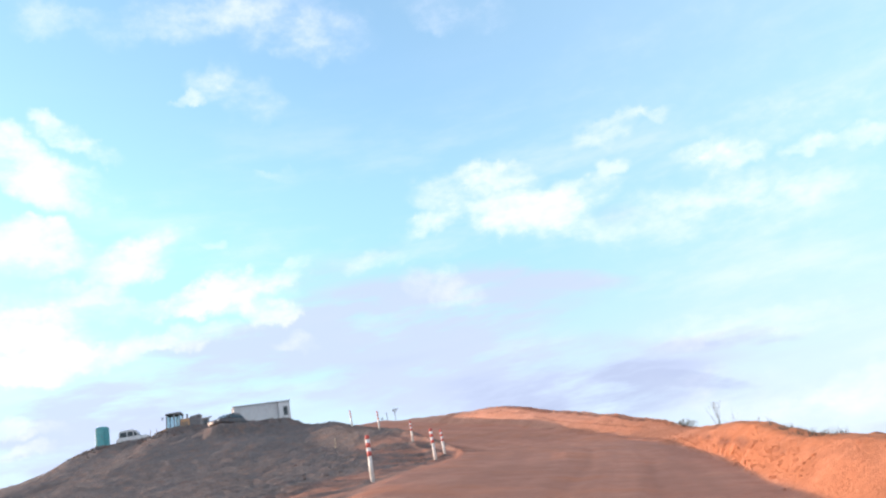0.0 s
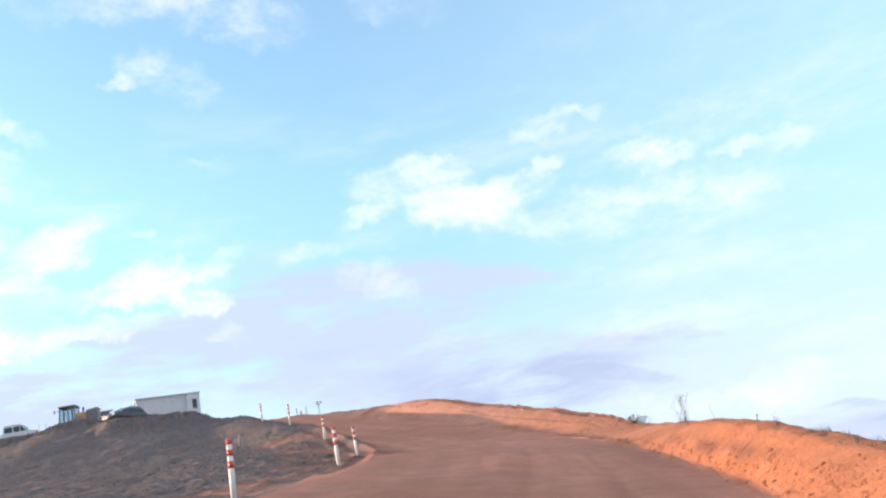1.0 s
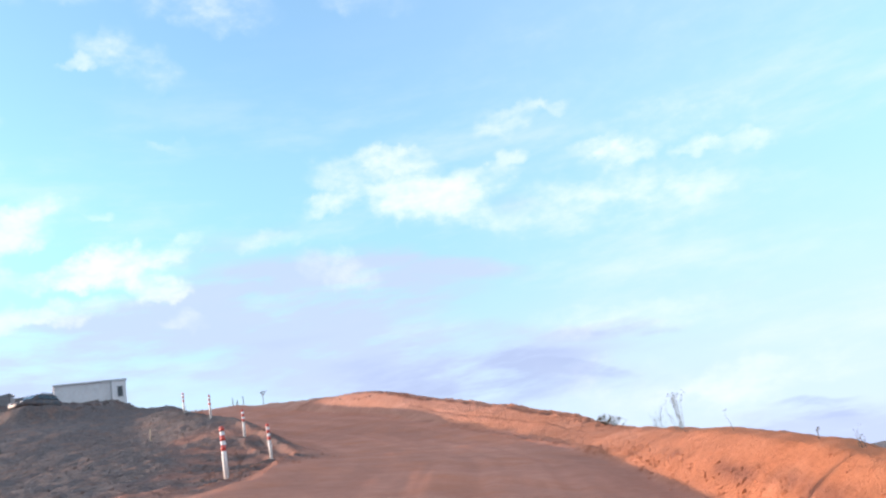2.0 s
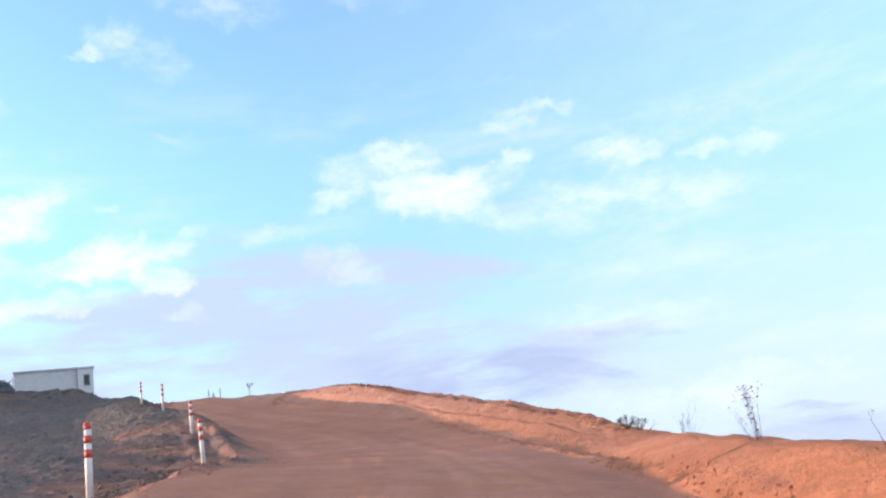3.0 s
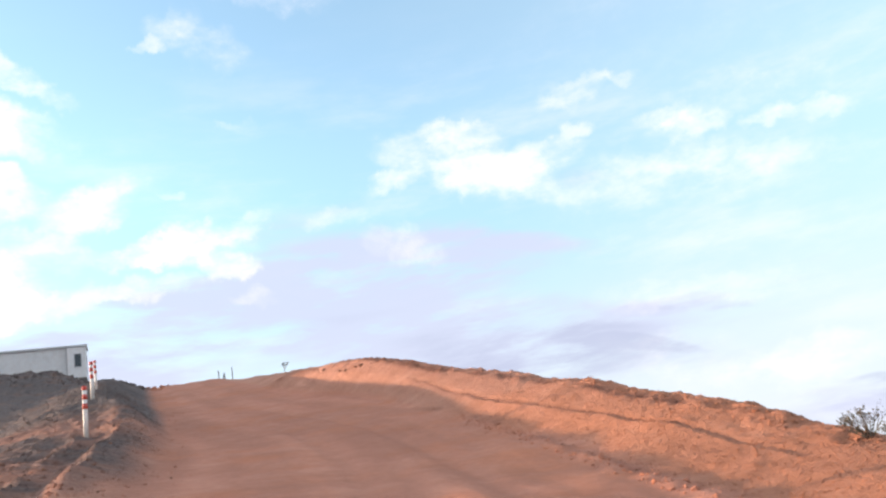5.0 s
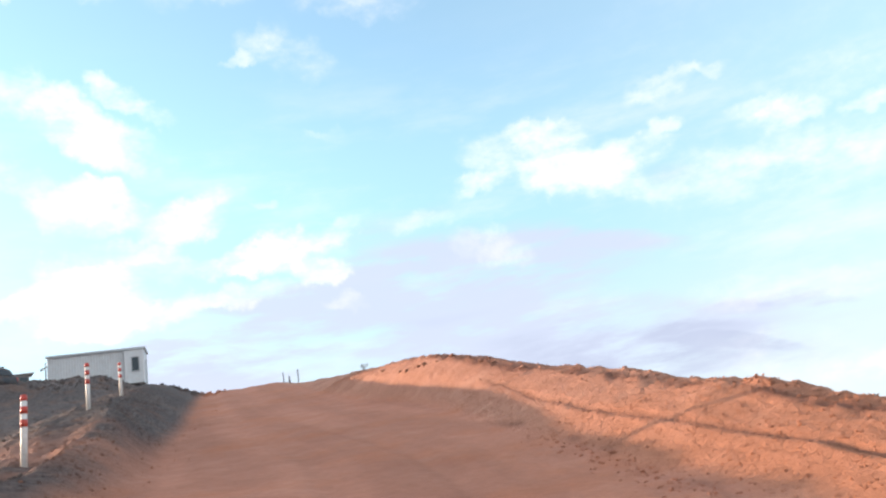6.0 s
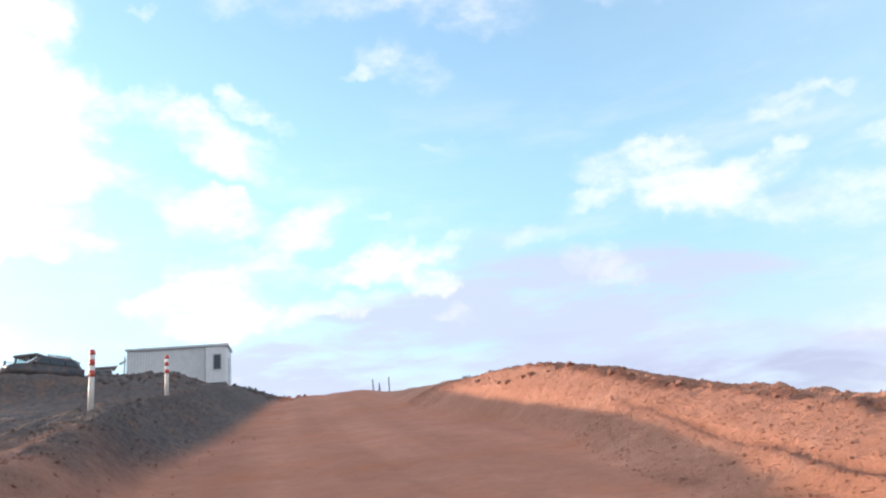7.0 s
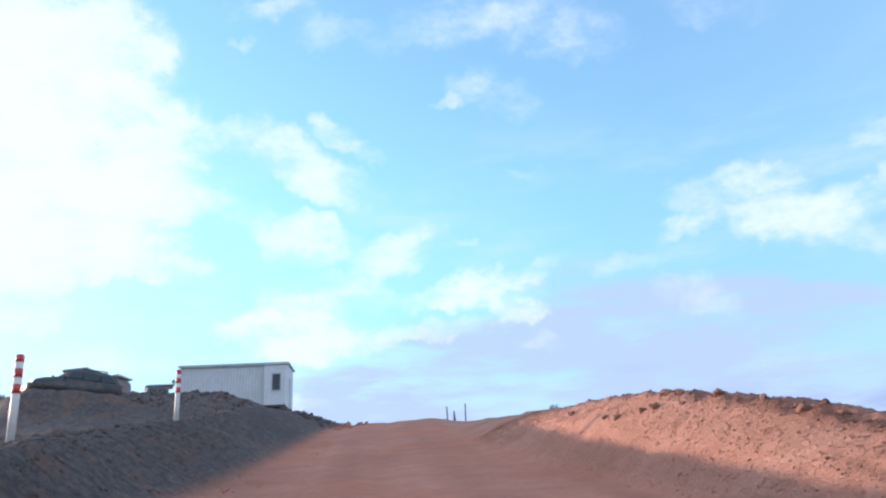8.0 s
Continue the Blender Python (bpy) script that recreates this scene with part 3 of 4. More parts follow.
WOOD = plain("weathered_wood", (0.30, 0.24, 0.17), (0.46, 0.39, 0.30), 0.85, scale=8.0)
DRY_STEM = plain("dry_stem", (0.07, 0.055, 0.045), (0.13, 0.105, 0.08), 0.9, scale=20.0)
DRY_LEAF = plain("dry_leaf", (0.06, 0.055, 0.04), (0.12, 0.105, 0.07), 0.85, scale=20.0)
DARK_CAR = plain("dark_car_paint", (0.03, 0.04, 0.052), (0.05, 0.062, 0.075), 0.5, scale=1.5, bump=0.02, dust=0.4)
STONE = plain("red_stone", (0.17, 0.085, 0.06), (0.30, 0.15, 0.10), 0.95, scale=3.0, bump=0.5)


def glass():
    m, nt, bsdf = material("tinted_glass")
    bsdf.inputs["Base Color"].default_value = (0.03, 0.04, 0.05, 1)
    bsdf.inputs["Roughness"].default_value = 0.08
    nt.links.new(ramp(nt, add_noise(nt, 5.0), (0.3, (0.05, 0.05, 0.05)), (0.8, (0.32, 0.32, 0.32))), bsdf.inputs["Roughness"])
    return m


GLASS = glass()


def clear_glass():
    m, nt, bsdf = material("cab_glass")
    bsdf.inputs["Base Color"].default_value = (0.62, 0.74, 0.76, 1)
    bsdf.inputs["Transmission Weight"].default_value = 1.0
    bsdf.inputs["IOR"].default_value = 1.12
    bsdf.inputs["Roughness"].default_value = 0.05
    return m


CAB_GLASS = clear_glass()


def bar(bm, a_, b_, r=0.03, sides=6, r2=None):
    """A round bar from a_ to b_."""
    a_, b_ = Vector(a_), Vector(b_)
    d = (b_ - a_).normalized()
    u = d.orthogonal()
    w = d.cross(u)
    ends = []
    for c, k in ((a_, r), (b_, r if r2 is None else r2)):
        ends.append([bm.verts.new(c + (u * math.cos(t) + w * math.sin(t)) * k) for t in (math.tau * i / sides for i in range(sides))])
    lo, hi = ends
    for i in range(sides):
        bm.faces.new((lo[i], lo[(i + 1) % sides], hi[(i + 1) % sides], hi[i]))
    bm.faces.new(lo[::-1])
    bm.faces.new(hi)


def slab(bm, outline, y0, y1):
    """A solid with the given x-z outline, from y0 to y1."""
    near, far_ = [bm.verts.new((x, y0, z)) for x, z in outline], [bm.verts.new((x, y1, z)) for x, z in outline]
    bm.faces.new(near)
    bm.faces.new(far_[::-1])
    n = len(outline)
    for k in range(n):
        bm.faces.new((near[k], far_[k], far_[(k + 1) % n], near[(k + 1) % n]))
    bmesh.ops.recalc_face_normals(bm, faces=bm.faces)


def wheel(parent, at, r, width, rim_mat):
    bm = bmesh.new()
    tube(bm, r * 0.93, r * 0.93, width, (0, 0, -width / 2), sides=28)
    tube(bm, r, r, width * 0.62, (0, 0, -width * 0.31), sides=28)
    for k in range(14):
        a_ = k * math.tau / 14
        box(bm, (0.07 * r, 0.18 * r, width * 0.9), (math.cos(a_) * r * 0.98, math.sin(a_) * r * 0.98, 0), (0, 18, math.degrees(a_)))
    tyre = part("wheel", bm, DARK, parent)
    tyre.matrix_local = pose(*at, 90, 0, 0)
    bm = bmesh.new()
    tube(bm, r * 0.56, r * 0.5, width * 1.06, (0, 0, -width * 0.53), sides=20)
    tube(bm, r * 0.2, r * 0.2, width * 1.14, (0, 0, -width * 0.57), sides=12)
    part("rim", bm, rim_mat, tyre)
    return tyre


# ---------------------------------------------------------------- site cabin
def cabin():
    ob = thing("site_cabin", (-20.45, 106.7, ground_at(-23, 108) + 0.2), "pale grey prefabricated site cabin with porch and flat roof", "cabin", turn=18.8)
    L, D, H = 6.95, 2.5, 2.98
    for k in range(4):
        for y in (0.25, D - 0.25):
            bm = bmesh.new()
            box(bm, (0.5, 0.35, 0.8), (-0.6 - k * (L - 1.2) / 3, y, -0.22), bevel=0.02)
            part("footing", bm, STEEL, ob)
    bm = bmesh.new()
    box(bm, (L, D, H - 0.2), (-L / 2, D / 2, 0.15 + (H - 0.2) / 2), bevel=0.02)
    wall = part("wall", bm, PANEL, ob)
    # ribbed cladding of the long front
    for k in range(27):
        bm = bmesh.new()
        box(bm, (0.09, 0.07, H - 0.34), (-1.62 - k * 0.197, -0.02, 0.22 + (H - 0.34) / 2), bevel=0.01)
        part("rib", bm, PANEL, wall)
    for x in (-L + 0.04, -1.48):
        bm = bmesh.new()
        box(bm, (0.09, 0.09, H - 0.22), (x, -0.02, 0.16 + (H - 0.22) / 2), bevel=0.012)
        part("corner_trim", bm, PANEL_TRIM if x > -2 else PANEL, wall)
    bm = bmesh.new()
    box(bm, (L + 0.22, D + 0.26, 0.10), (-L / 2, D / 2, H + 0.02), (1.2, 0, 0), 0.02)
    roof = part("roof", bm, PANEL_TRIM, ob, "thin grey roof sheet with a small overhang")
    bm = bmesh.new()
    box(bm, (L + 0.26, 0.035, 0.16), (-L / 2, -0.155, H - 0.03), bevel=0.008)
    part("fascia", bm, PANEL_TRIM, roof)
    # porch at the end of the front
    bm = bmesh.new()
    box(bm, (1.42, 0.55, H - 0.38), (-0.72, -0.27, 0.15 + (H - 0.38) / 2), bevel=0.015)
    porch = part("porch", bm, PANEL, ob)
    bm = bmesh.new()
    box(bm, (1.52, 0.66, 0.06), (-0.72, -0.29, H - 0.19), bevel=0.012)
    part("porch_roof", bm, PANEL_TRIM, porch)
    bm = bmesh.new()
    for dx in (-0.66, 0.66):
        box(bm, (0.08, 0.03, H - 0.42), (-0.72 + dx, -0.555, 0.17 + (H - 0.42) / 2), bevel=0.008)
    part("porch_trim", bm, WHITE_CAR, porch)
    bm = bmesh.new()
    box(bm, (0.62, 0.05, 1.2), (-0.62, -0.565, 1.62), bevel=0.01)
    window = part("window", bm, PANEL_TRIM, porch, "small dark window")
    bm = bmesh.new()
    box(bm, (0.48, 0.03, 1.04), (-0.62, -0.585, 1.62), bevel=0.004)
    part("pane", bm, GLASS, window)
    bm = bmesh.new()
    box(bm, (0.05, 0.8, 1.9), (0.012, 1.2, 1.2), bevel=0.01)
    door = part("door", bm, PANEL_TRIM, ob, "grey end door")
    bm = bmesh.new()
    bar(bm, (0.06, 0.92, 1.2), (0.06, 1.06, 1.2), 0.015)
    part("handle", bm, STEEL, door)
    bm = bmesh.new()
    bar(bm, (-L, 0.3, 2.35), (-L - 0.42, 0.3, 2.2), 0.03)
    box(bm, (0.26, 0.24, 0.12), (-L - 0.45, 0.3, 2.13), (0, -30, 0), 0.02)
    part("lamp", bm, STEEL, ob, "outside lamp on a bracket")
    bm = bmesh.new()
    bar(bm, (-L - 0.1, -0.2, 0.0), (-L - 0.1, -0.2, 2.5), 0.035)
    part("downpipe", bm, STEEL, ob)
    return ob


cabin()


# ---------------------------------------------------------------- wheel loader
def loader():
    x, y = -34.05, 103.9
    ob = thing("wheel_loader", (x, y, ground_at(x, y) + 0.02), "yellow wheel loader with a grey glazed cab, parked", "loader", turn=4)
    ob.scale = (1.15, 1.15, 1.16)
    for wx in (-1.55, 1.35):
        for wy in (-0.95, 0.95):
            wheel(ob, (wx, wy, 0.66), 0.68, 0.5, ORANGE)
    bm = bmesh.new()
    slab(bm, ((-0.9, 0.6), (2.1, 0.7), (2.15, 1.2), (-0.9, 1.25)), -0.6, 0.6)
    box(bm, (1.5, 0.8, 0.6), (-1.5, 0, 0.85), bevel=0.05)
    part("chassis", bm, STEEL, ob)
    bm = bmesh.new()
    slab(bm, ((0.62, 1.2), (1.55, 1.17), (1.55, 2.32), (0.62, 2.36)), -0.72, 0.72)
    bmesh.ops.bevel(bm, geom=list(bm.edges), offset=0.06, segments=2, affect="EDGES")
    hood = part("hood", bm, ORANGE, ob)
    bm = bmesh.new()
    slab(bm, ((1.57, 1.17), (2.62, 1.15), (2.68, 2.2), (2.5, 2.45), (1.57, 2.4)), -0.74, 0.74)
    bmesh.ops.bevel(bm, geom=list(bm.edges), offset=0.06, segments=2, affect="EDGES")
    part("rear_hood", bm, STEEL, ob, "dark grey engine cover")
    for k in range(4):
        bm = bmesh.new()
        box(bm, (0.1, 0.02, 0.5), (0.78 + k * 0.18, -0.73, 1.75))
        part("vent", bm, STEEL, hood)
    bm = bmesh.new()
    bar(bm, (1.1, 0.3, 2.3), (1.1, 0.3, 3.0), 0.06, 10)
    part("exhaust", bm, DARK, hood)
    bm = bmesh.new()
    box(bm, (1.1, 1.5, 0.1), (2.15, 0, 2.5), (0, -6, 0), 0.03)
    part("cover_plate", bm, PANEL_TRIM, ob, "pale plate over the engine")
    bm = bmesh.new()
    slab(bm, ((-0.95, 1.15), (0.6, 1.15), (0.6, 1.75), (-0.85, 1.6)), -0.72, 0.72)
    for px in (-0.85, -0.05, 0.55):
        for py in (-0.7, 0.7):
            bar(bm, (px - 0.06 * (px < -0.5), py, 1.5), (px + 0.05 * (px < -0.5), py * 0.96, 3.05), 0.05)
    cab = part("cab", bm, STEEL, ob)
    bm = bmesh.new()
    box(bm, (1.62, 1.6, 0.16), (-0.14, 0, 3.1), bevel=0.05)
    part("roof", bm, STEEL, cab, "grey cab roof")
    for sy in (-0.69, 0.69):
        for x0, x1 in ((-0.8, -0.1), (0.0, 0.5)):
            bm = bmesh.new()
            box(bm, (x1 - x0, 0.02, 1.3), ((x0 + x1) / 2, sy, 2.33))
            part("side_glass", bm, CAB_GLASS, cab)
    for sx in (-0.84, 0.56):
        bm = bmesh.new()
        box(bm, (0.02, 1.3, 1.25), (sx, 0, 2.33))
        part("windscreen", bm, CAB_GLASS, cab)
    bm = bmesh.new()
    bar(bm, (-0.85, -0.75, 2.75), (-1.15, -1.15, 2.7), 0.02)
    box(bm, (0.05, 0.22, 0.34), (-1.16, -1.2, 2.62), bevel=0.02)
    part("mirror", bm, STEEL, cab)
    bm = bmesh.new()
    for sy in (-0.42, 0.42):
        slab(bm, ((-0.85, 1.45), (-0.8, 1.75), (-2.2, 1.35), (-3.0, 0.75), (-2.95, 0.5), (-2.05, 1.05)), sy - 0.07, sy + 0.07)
        bar(bm, (-1.0, sy * 0.7, 1.05), (-2.2, sy * 0.7, 1.15), 0.07, 10)
    part("arm", bm, ORANGE, ob)
    bm = bmesh.new()
    slab(bm, ((-2.95, 0.25), (-3.1, 1.3), (-3.25, 1.3), (-3.2, 0.45), (-4.0, 0.12), (-4.0, 0.05)), -1.2, 1.2)
    part("bucket", bm, STEEL, ob, "worn grey bucket")
    return ob


loader()


# ---------------------------------------------------------------- white four-wheel drive
def four_by_four():
    x, y = -38.3, 100.9
    ob = thing("off_road_car", (x, y, ground_at(x, y)), "dusty white four-wheel drive with dark windows", "car", turn=6)
    ob.scale = (0.82, 0.92, 0.96)
    for wx in (-1.35, 1.3):
        for wy in (-0.78, 0.78):
            wheel(ob, (wx, wy, 0.38), 0.38, 0.24, STEEL)
    bm = bmesh.new()
    slab(bm, ((-2.2, 0.45), (2.15, 0.45), (2.2, 1.1), (1.0, 1.18), (-2.1, 1.12), (-2.25, 0.8)), -0.88, 0.88)
    bmesh.ops.bevel(bm, geom=list(bm.edges), offset=0.07, segments=2, affect="EDGES")
    body = part("body", bm, WHITE_CAR, ob)
    bm = bmesh.new()
    slab(bm, ((-1.9, 1.08), (1.05, 1.12), (0.55, 1.86), (0.3, 1.95), (-1.75, 1.95), (-1.88, 1.8)), -0.8, 0.8)
    bmesh.ops.bevel(bm, geom=list(bm.edges), offset=0.05, segments=2, affect="EDGES")
    cabin_ = part("cabin", bm, WHITE_CAR, ob)
    for sy in (-0.805, 0.805):
        for pts in (((-1.72, 1.2), (-0.75, 1.2), (-0.75, 1.8), (-1.65, 1.8)), ((-0.62, 1.2), (0.15, 1.2), (0.15, 1.8), (-0.62, 1.8)), ((0.25, 1.2), (0.82, 1.2), (0.5, 1.76), (0.25, 1.8))):
            bm = bmesh.new()
            slab(bm, pts, sy - 0.008, sy + 0.008)
            part("side_window", bm, GLASS, cabin_)
    bm = bmesh.new()
    slab(bm, ((0.98, 1.2), (1.01, 1.22), (0.63, 1.8), (0.6, 1.78)), -0.68, 0.68)
    part("windscreen", bm, GLASS, cabin_)
    bm = bmesh.new()
    for k in range(5):
        bar(bm, (-1.6 + k * 0.42, -0.62, 2.03), (-1.6 + k * 0.42, 0.62, 2.03), 0.02)
    for sy in (-0.62, 0.62):
        bar(bm, (-1.7, sy, 2.0), (0.2, sy, 2.0), 0.025)
    part("roof_rack", bm, STEEL, ob)
    for sx in (-2.2, 2.17):
        bm = bmesh.new()
        box(bm, (0.14, 1.7, 0.2), (sx, 0, 0.55), bevel=0.04)
        part("bumper", bm, DARK, ob)
    for sy in (-0.66, 0.66):
        bm = bmesh.new()
        box(bm, (0.06, 0.26, 0.18), (2.19, sy, 0.92), bevel=0.03)
        part("headlight", bm, GLASS, body)
    for sy in (-0.98, 0.98):
        bm = bmesh.new()
        box(bm, (0.1, 0.16, 0.2), (0.8, sy, 1.3), bevel=0.03)
        part("mirror", bm, DARK, cabin_)
    return ob


four_by_four()


# ---------------------------------------------------------------- portable toilet and road roller
def toilet():
    x, y = -40.5, 97.2
    ob = thing("portable_toilet", (x, y, ground_at(x, y)), "teal plastic portable toilet with a domed roof", "toilet", turn=-12)
    ob.location.z -= 0.12
    bm = bmesh.new()
    box(bm, (1.12, 1.12, 2.05), (0, 0, 1.13), bevel=0.05)
    body = part("body", bm, TEAL, ob)
    for k in range(4):
        for sx in (-0.57, 0.57):
            bm = bmesh.new()
            box(bm, (0.03, 0.16, 1.7), (sx, -0.36 + k * 0.24, 1.2), bevel=0.01)
            part("rib", bm, TEAL, body)
    bm = bmesh.new()
    box(bm, (0.74, 0.04, 1.82), (0, -0.57, 1.1), bevel=0.02)
    door = part("door", bm, TEAL, ob)
    bm = bmesh.new()
    box(bm, (0.05, 0.04, 0.16), (0.28, -0.6, 1.1), bevel=0.01)
    part("latch", bm, STEEL, door)
    bm = bmesh.new()
    g = bmesh.ops.create_uvsphere(bm, u_segments=20, v_segments=10, radius=0.6)["verts"]
    for v in g:
        v.co = Vector((max(-0.58, min(0.58, v.co.x * 1.25)), max(-0.58, min(0.58, v.co.y * 1.25)), 2.14 + max(0, v.co.z) * 0.36))
    part("roof", bm, TEAL, ob)
    bm = bmesh.new()
    box(bm, (1.2, 1.2, 0.14), (0, 0, 0.05), bevel=0.02)
    part("skid", bm, STEEL, ob)
    bm = bmesh.new()
    bar(bm, (-0.4, 0.45, 2.1), (-0.4, 0.45, 2.5), 0.05, 10)
    part("vent_pipe", bm, DARK, ob)


toilet()


def roller():
    x, y = -32.7, 110.0
    ob = thing("road_roller", (x, y, ground_at(x, y)), "dark grey road roller with a canopy tilted over its cab", "roller", turn=38)
    for sy in (-0.95, 0.95):
        wheel(ob, (-1.5, sy, 0.75), 0.75, 0.5, ORANGE)
    bm = bmesh.new()
    tube(bm, 0.75, 0.75, 2.0, (1.7, -1.0, 0.75), (-90, 0, 0), 32)
    part("drum", bm, STEEL, ob, "smooth steel drum")
    bm = bmesh.new()
    slab(bm, ((-2.6, 0.9), (2.5, 0.7), (2.5, 1.1), (0.9, 1.3), (0.85, 1.75), (-0.9, 1.8), (-2.5, 1.75)), -0.75, 0.75)
    bmesh.ops.bevel(bm, geom=list(bm.edges), offset=0.06, segments=2, affect="EDGES")
    part("body", bm, ORANGE, ob)
    bm = bmesh.new()
    box(bm, (1.5, 1.35, 1.75), (0, 0, 2.66), bevel=0.05)
    cab = part("cab", bm, STEEL, ob)
    for sy in (-0.69, 0.69):
        for sx in (-0.36, 0.36):
            bm = bmesh.new()
            box(bm, (0.6, 0.03, 1.0), (sx, sy, 2.85), bevel=0.01)
            part("side_window", bm, GLASS, cab)
    for sx in (-0.76, 0.76):
        bm = bmesh.new()
        box(bm, (0.03, 1.1, 1.0), (sx, 0, 2.85), bevel=0.01)
        part("windscreen", bm, GLASS, cab)
    bm = bmesh.new()
    box(bm, (2.0, 1.6, 0.1), (0.12, 0, 3.62), (0, -5, 0), 0.03)
    canopy = part("canopy", bm, PANEL_TRIM, ob, "pale grey overhanging canopy")
    bm = bmesh.new()
    bar(bm, (1.0, 0.3, 3.66), (1.22, 0.3, 3.98), 0.05, 8)
    part("work_lamp", bm, DARK, canopy)
    bm = bmesh.new()
    bar(bm, (-1.5, 0.3, 1.7), (-1.5, 0.3, 2.7), 0.06, 10)
    part("exhaust", bm, DARK, ob)


roller()


# ---------------------------------------------------------------- dark station wagon on the brow
def station_wagon():
    x, y = -24.6, 92.0
    ob = thing("station_wagon", (x, y, ground_at(x, y)), "dark blue-grey station wagon with roof rails, parked on the brow", "car", turn=245)
    ob.scale = (0.94, 0.96, 1.0)
    for wx in (-1.4, 1.42):
        for wy in (-0.8, 0.8):
            wheel(ob, (wx, wy, 0.35), 0.35, 0.22, STEEL)
    bm = bmesh.new()
    slab(bm, ((-2.3, 0.35), (2.28, 0.32), (2.36, 0.62), (2.28, 0.82), (1.9, 0.95), (1.05, 1.06), (-2.2, 1.08), (-2.36, 0.9), (-2.36, 0.5)), -0.92, 0.92)
    bmesh.ops.bevel(bm, geom=list(bm.edges), offset=0.07, segments=3, affect="EDGES")
    body = smooth(part("body", bm, DARK_CAR, ob))
    bm = bmesh.new()
    slab(bm, ((-2.26, 1.02), (1.12, 1.02), (0.35, 1.50), (-0.2, 1.60), (-1.5, 1.61), (-1.92, 1.52)), -0.86, 0.86)
    for v in bm.verts:
        if v.co.z > 1.3:
            v.co.y *= 0.8
    bmesh.ops.bevel(bm, geom=list(bm.edges), offset=0.06, segments=3, affect="EDGES")
    cabin_ = smooth(part("cabin", bm, DARK_CAR, ob))
    for sy in (-1, 1):
        for pts in (((-1.95, 1.1), (-1.15, 1.1), (-1.15, 1.47), (-1.72, 1.46)), ((-1.05, 1.1), (-0.2, 1.1), (-0.2, 1.49), (-1.05, 1.48)), ((-0.1, 1.1), (0.82, 1.1), (0.28, 1.44), (-0.1, 1.49))):
            bm = bmesh.new()
            slab(bm, pts, sy * 0.815 - 0.008, sy * 0.815 + 0.008)
            for v in bm.verts:
                v.co.y += sy * 0.05 - sy * max(0, v.co.z - 1.1) * 0.33
            part("side_window", bm, GLASS, cabin_)
    bm = bmesh.new()
    slab(bm, ((1.08, 1.07), (1.10, 1.09), (0.42, 1.50), (0.40, 1.48)), -0.66, 0.66)
    part("windscreen", bm, GLASS, cabin_)
    bm = bmesh.new()
    slab(bm, ((-2.27, 1.1), (-2.29, 1.1), (-1.98, 1.5), (-1.96, 1.5)), -0.62, 0.62)
    part("rear_window", bm, GLASS, cabin_)
    for sy in (-0.6, 0.6):
        bm = bmesh.new()
        bar(bm, (-1.6, sy, 1.67), (-0.1, sy, 1.67), 0.022, 8)
        for px in (-1.55, -0.15):
            bar(bm, (px, sy, 1.57), (px, sy, 1.67), 0.022, 8)
        part("roof_rail", bm, STEEL, cabin_)
    for sy in (-0.66, 0.66):
        bm = bmesh.new()
        box(bm, (0.1, 0.36, 0.14), (2.30, sy, 0.74), bevel=0.03)
        part("headlight", bm, PANEL_TRIM, body)
        bm = bmesh.new()
        box(bm, (0.08, 0.2, 0.3), (-2.35, sy * 1.15, 0.88), bevel=0.03)
        part("tail_light", bm, RED_POST, body, "red tail light")
    for sy in (-1.0, 1.0):
        bm = bmesh.new()
        box(bm, (0.12, 0.18, 0.12), (0.72, sy, 1.12), bevel=0.03)
        part("mirror", bm, DARK_CAR, cabin_)


station_wagon()


# ---------------------------------------------------------------- poles, stakes and pipe
def pole(x, y, h, r, lean, mat, name, label, category, group=""):
    ob = thing(name, (x, y, ground_at(x, y)), label, category, group)
    ob.matrix_world = pose(x, y, ground_at(x, y), lean[0], lean[1], 0)
    bm = bmesh.new()
    bar(bm, (0, 0, -0.4), (0, 0, h), r, 8, r * 0.8)
    part("pole", bm, mat, ob)
    bm = bmesh.new()
    tube(bm, r * 1.3, r * 1.2, 0.06, (0, 0, h - 0.03), sides=8)
    part("tip", bm, mat, ob)


for x, y, h, lean in ((-8.35, 105.8, 2.05, (0, 1)), (-8.75, 105.4, 1.55, (2, -5)), (-9.15, 105.9, 1.4, (0, 4)), (-9.35, 105.6, 1.75, (-2, -2))):
    pole(x, y, h, 0.035, lean, STEEL, "thin_pole", "thin dark pole standing by the crest of the road", "pole", "poles at the road crest")
pole(-9.9, 68.94, 0.75, 0.035, (2, 3), WOOD, "wooden_stake", "pale wooden stake in the hillside", "stake", "stakes on the hill")
pole(-35.1, 97.6, 0.9, 0.03, (0, 4), WOOD, "wooden_stake", "pale wooden stake on the hill top", "stake", "stakes on the hill")
pole(-34.4, 97.8, 0.7, 0.03, (3, -3), WOOD, "wooden_stake", "pale wooden stake on the hill top", "stake", "stakes on the hill")


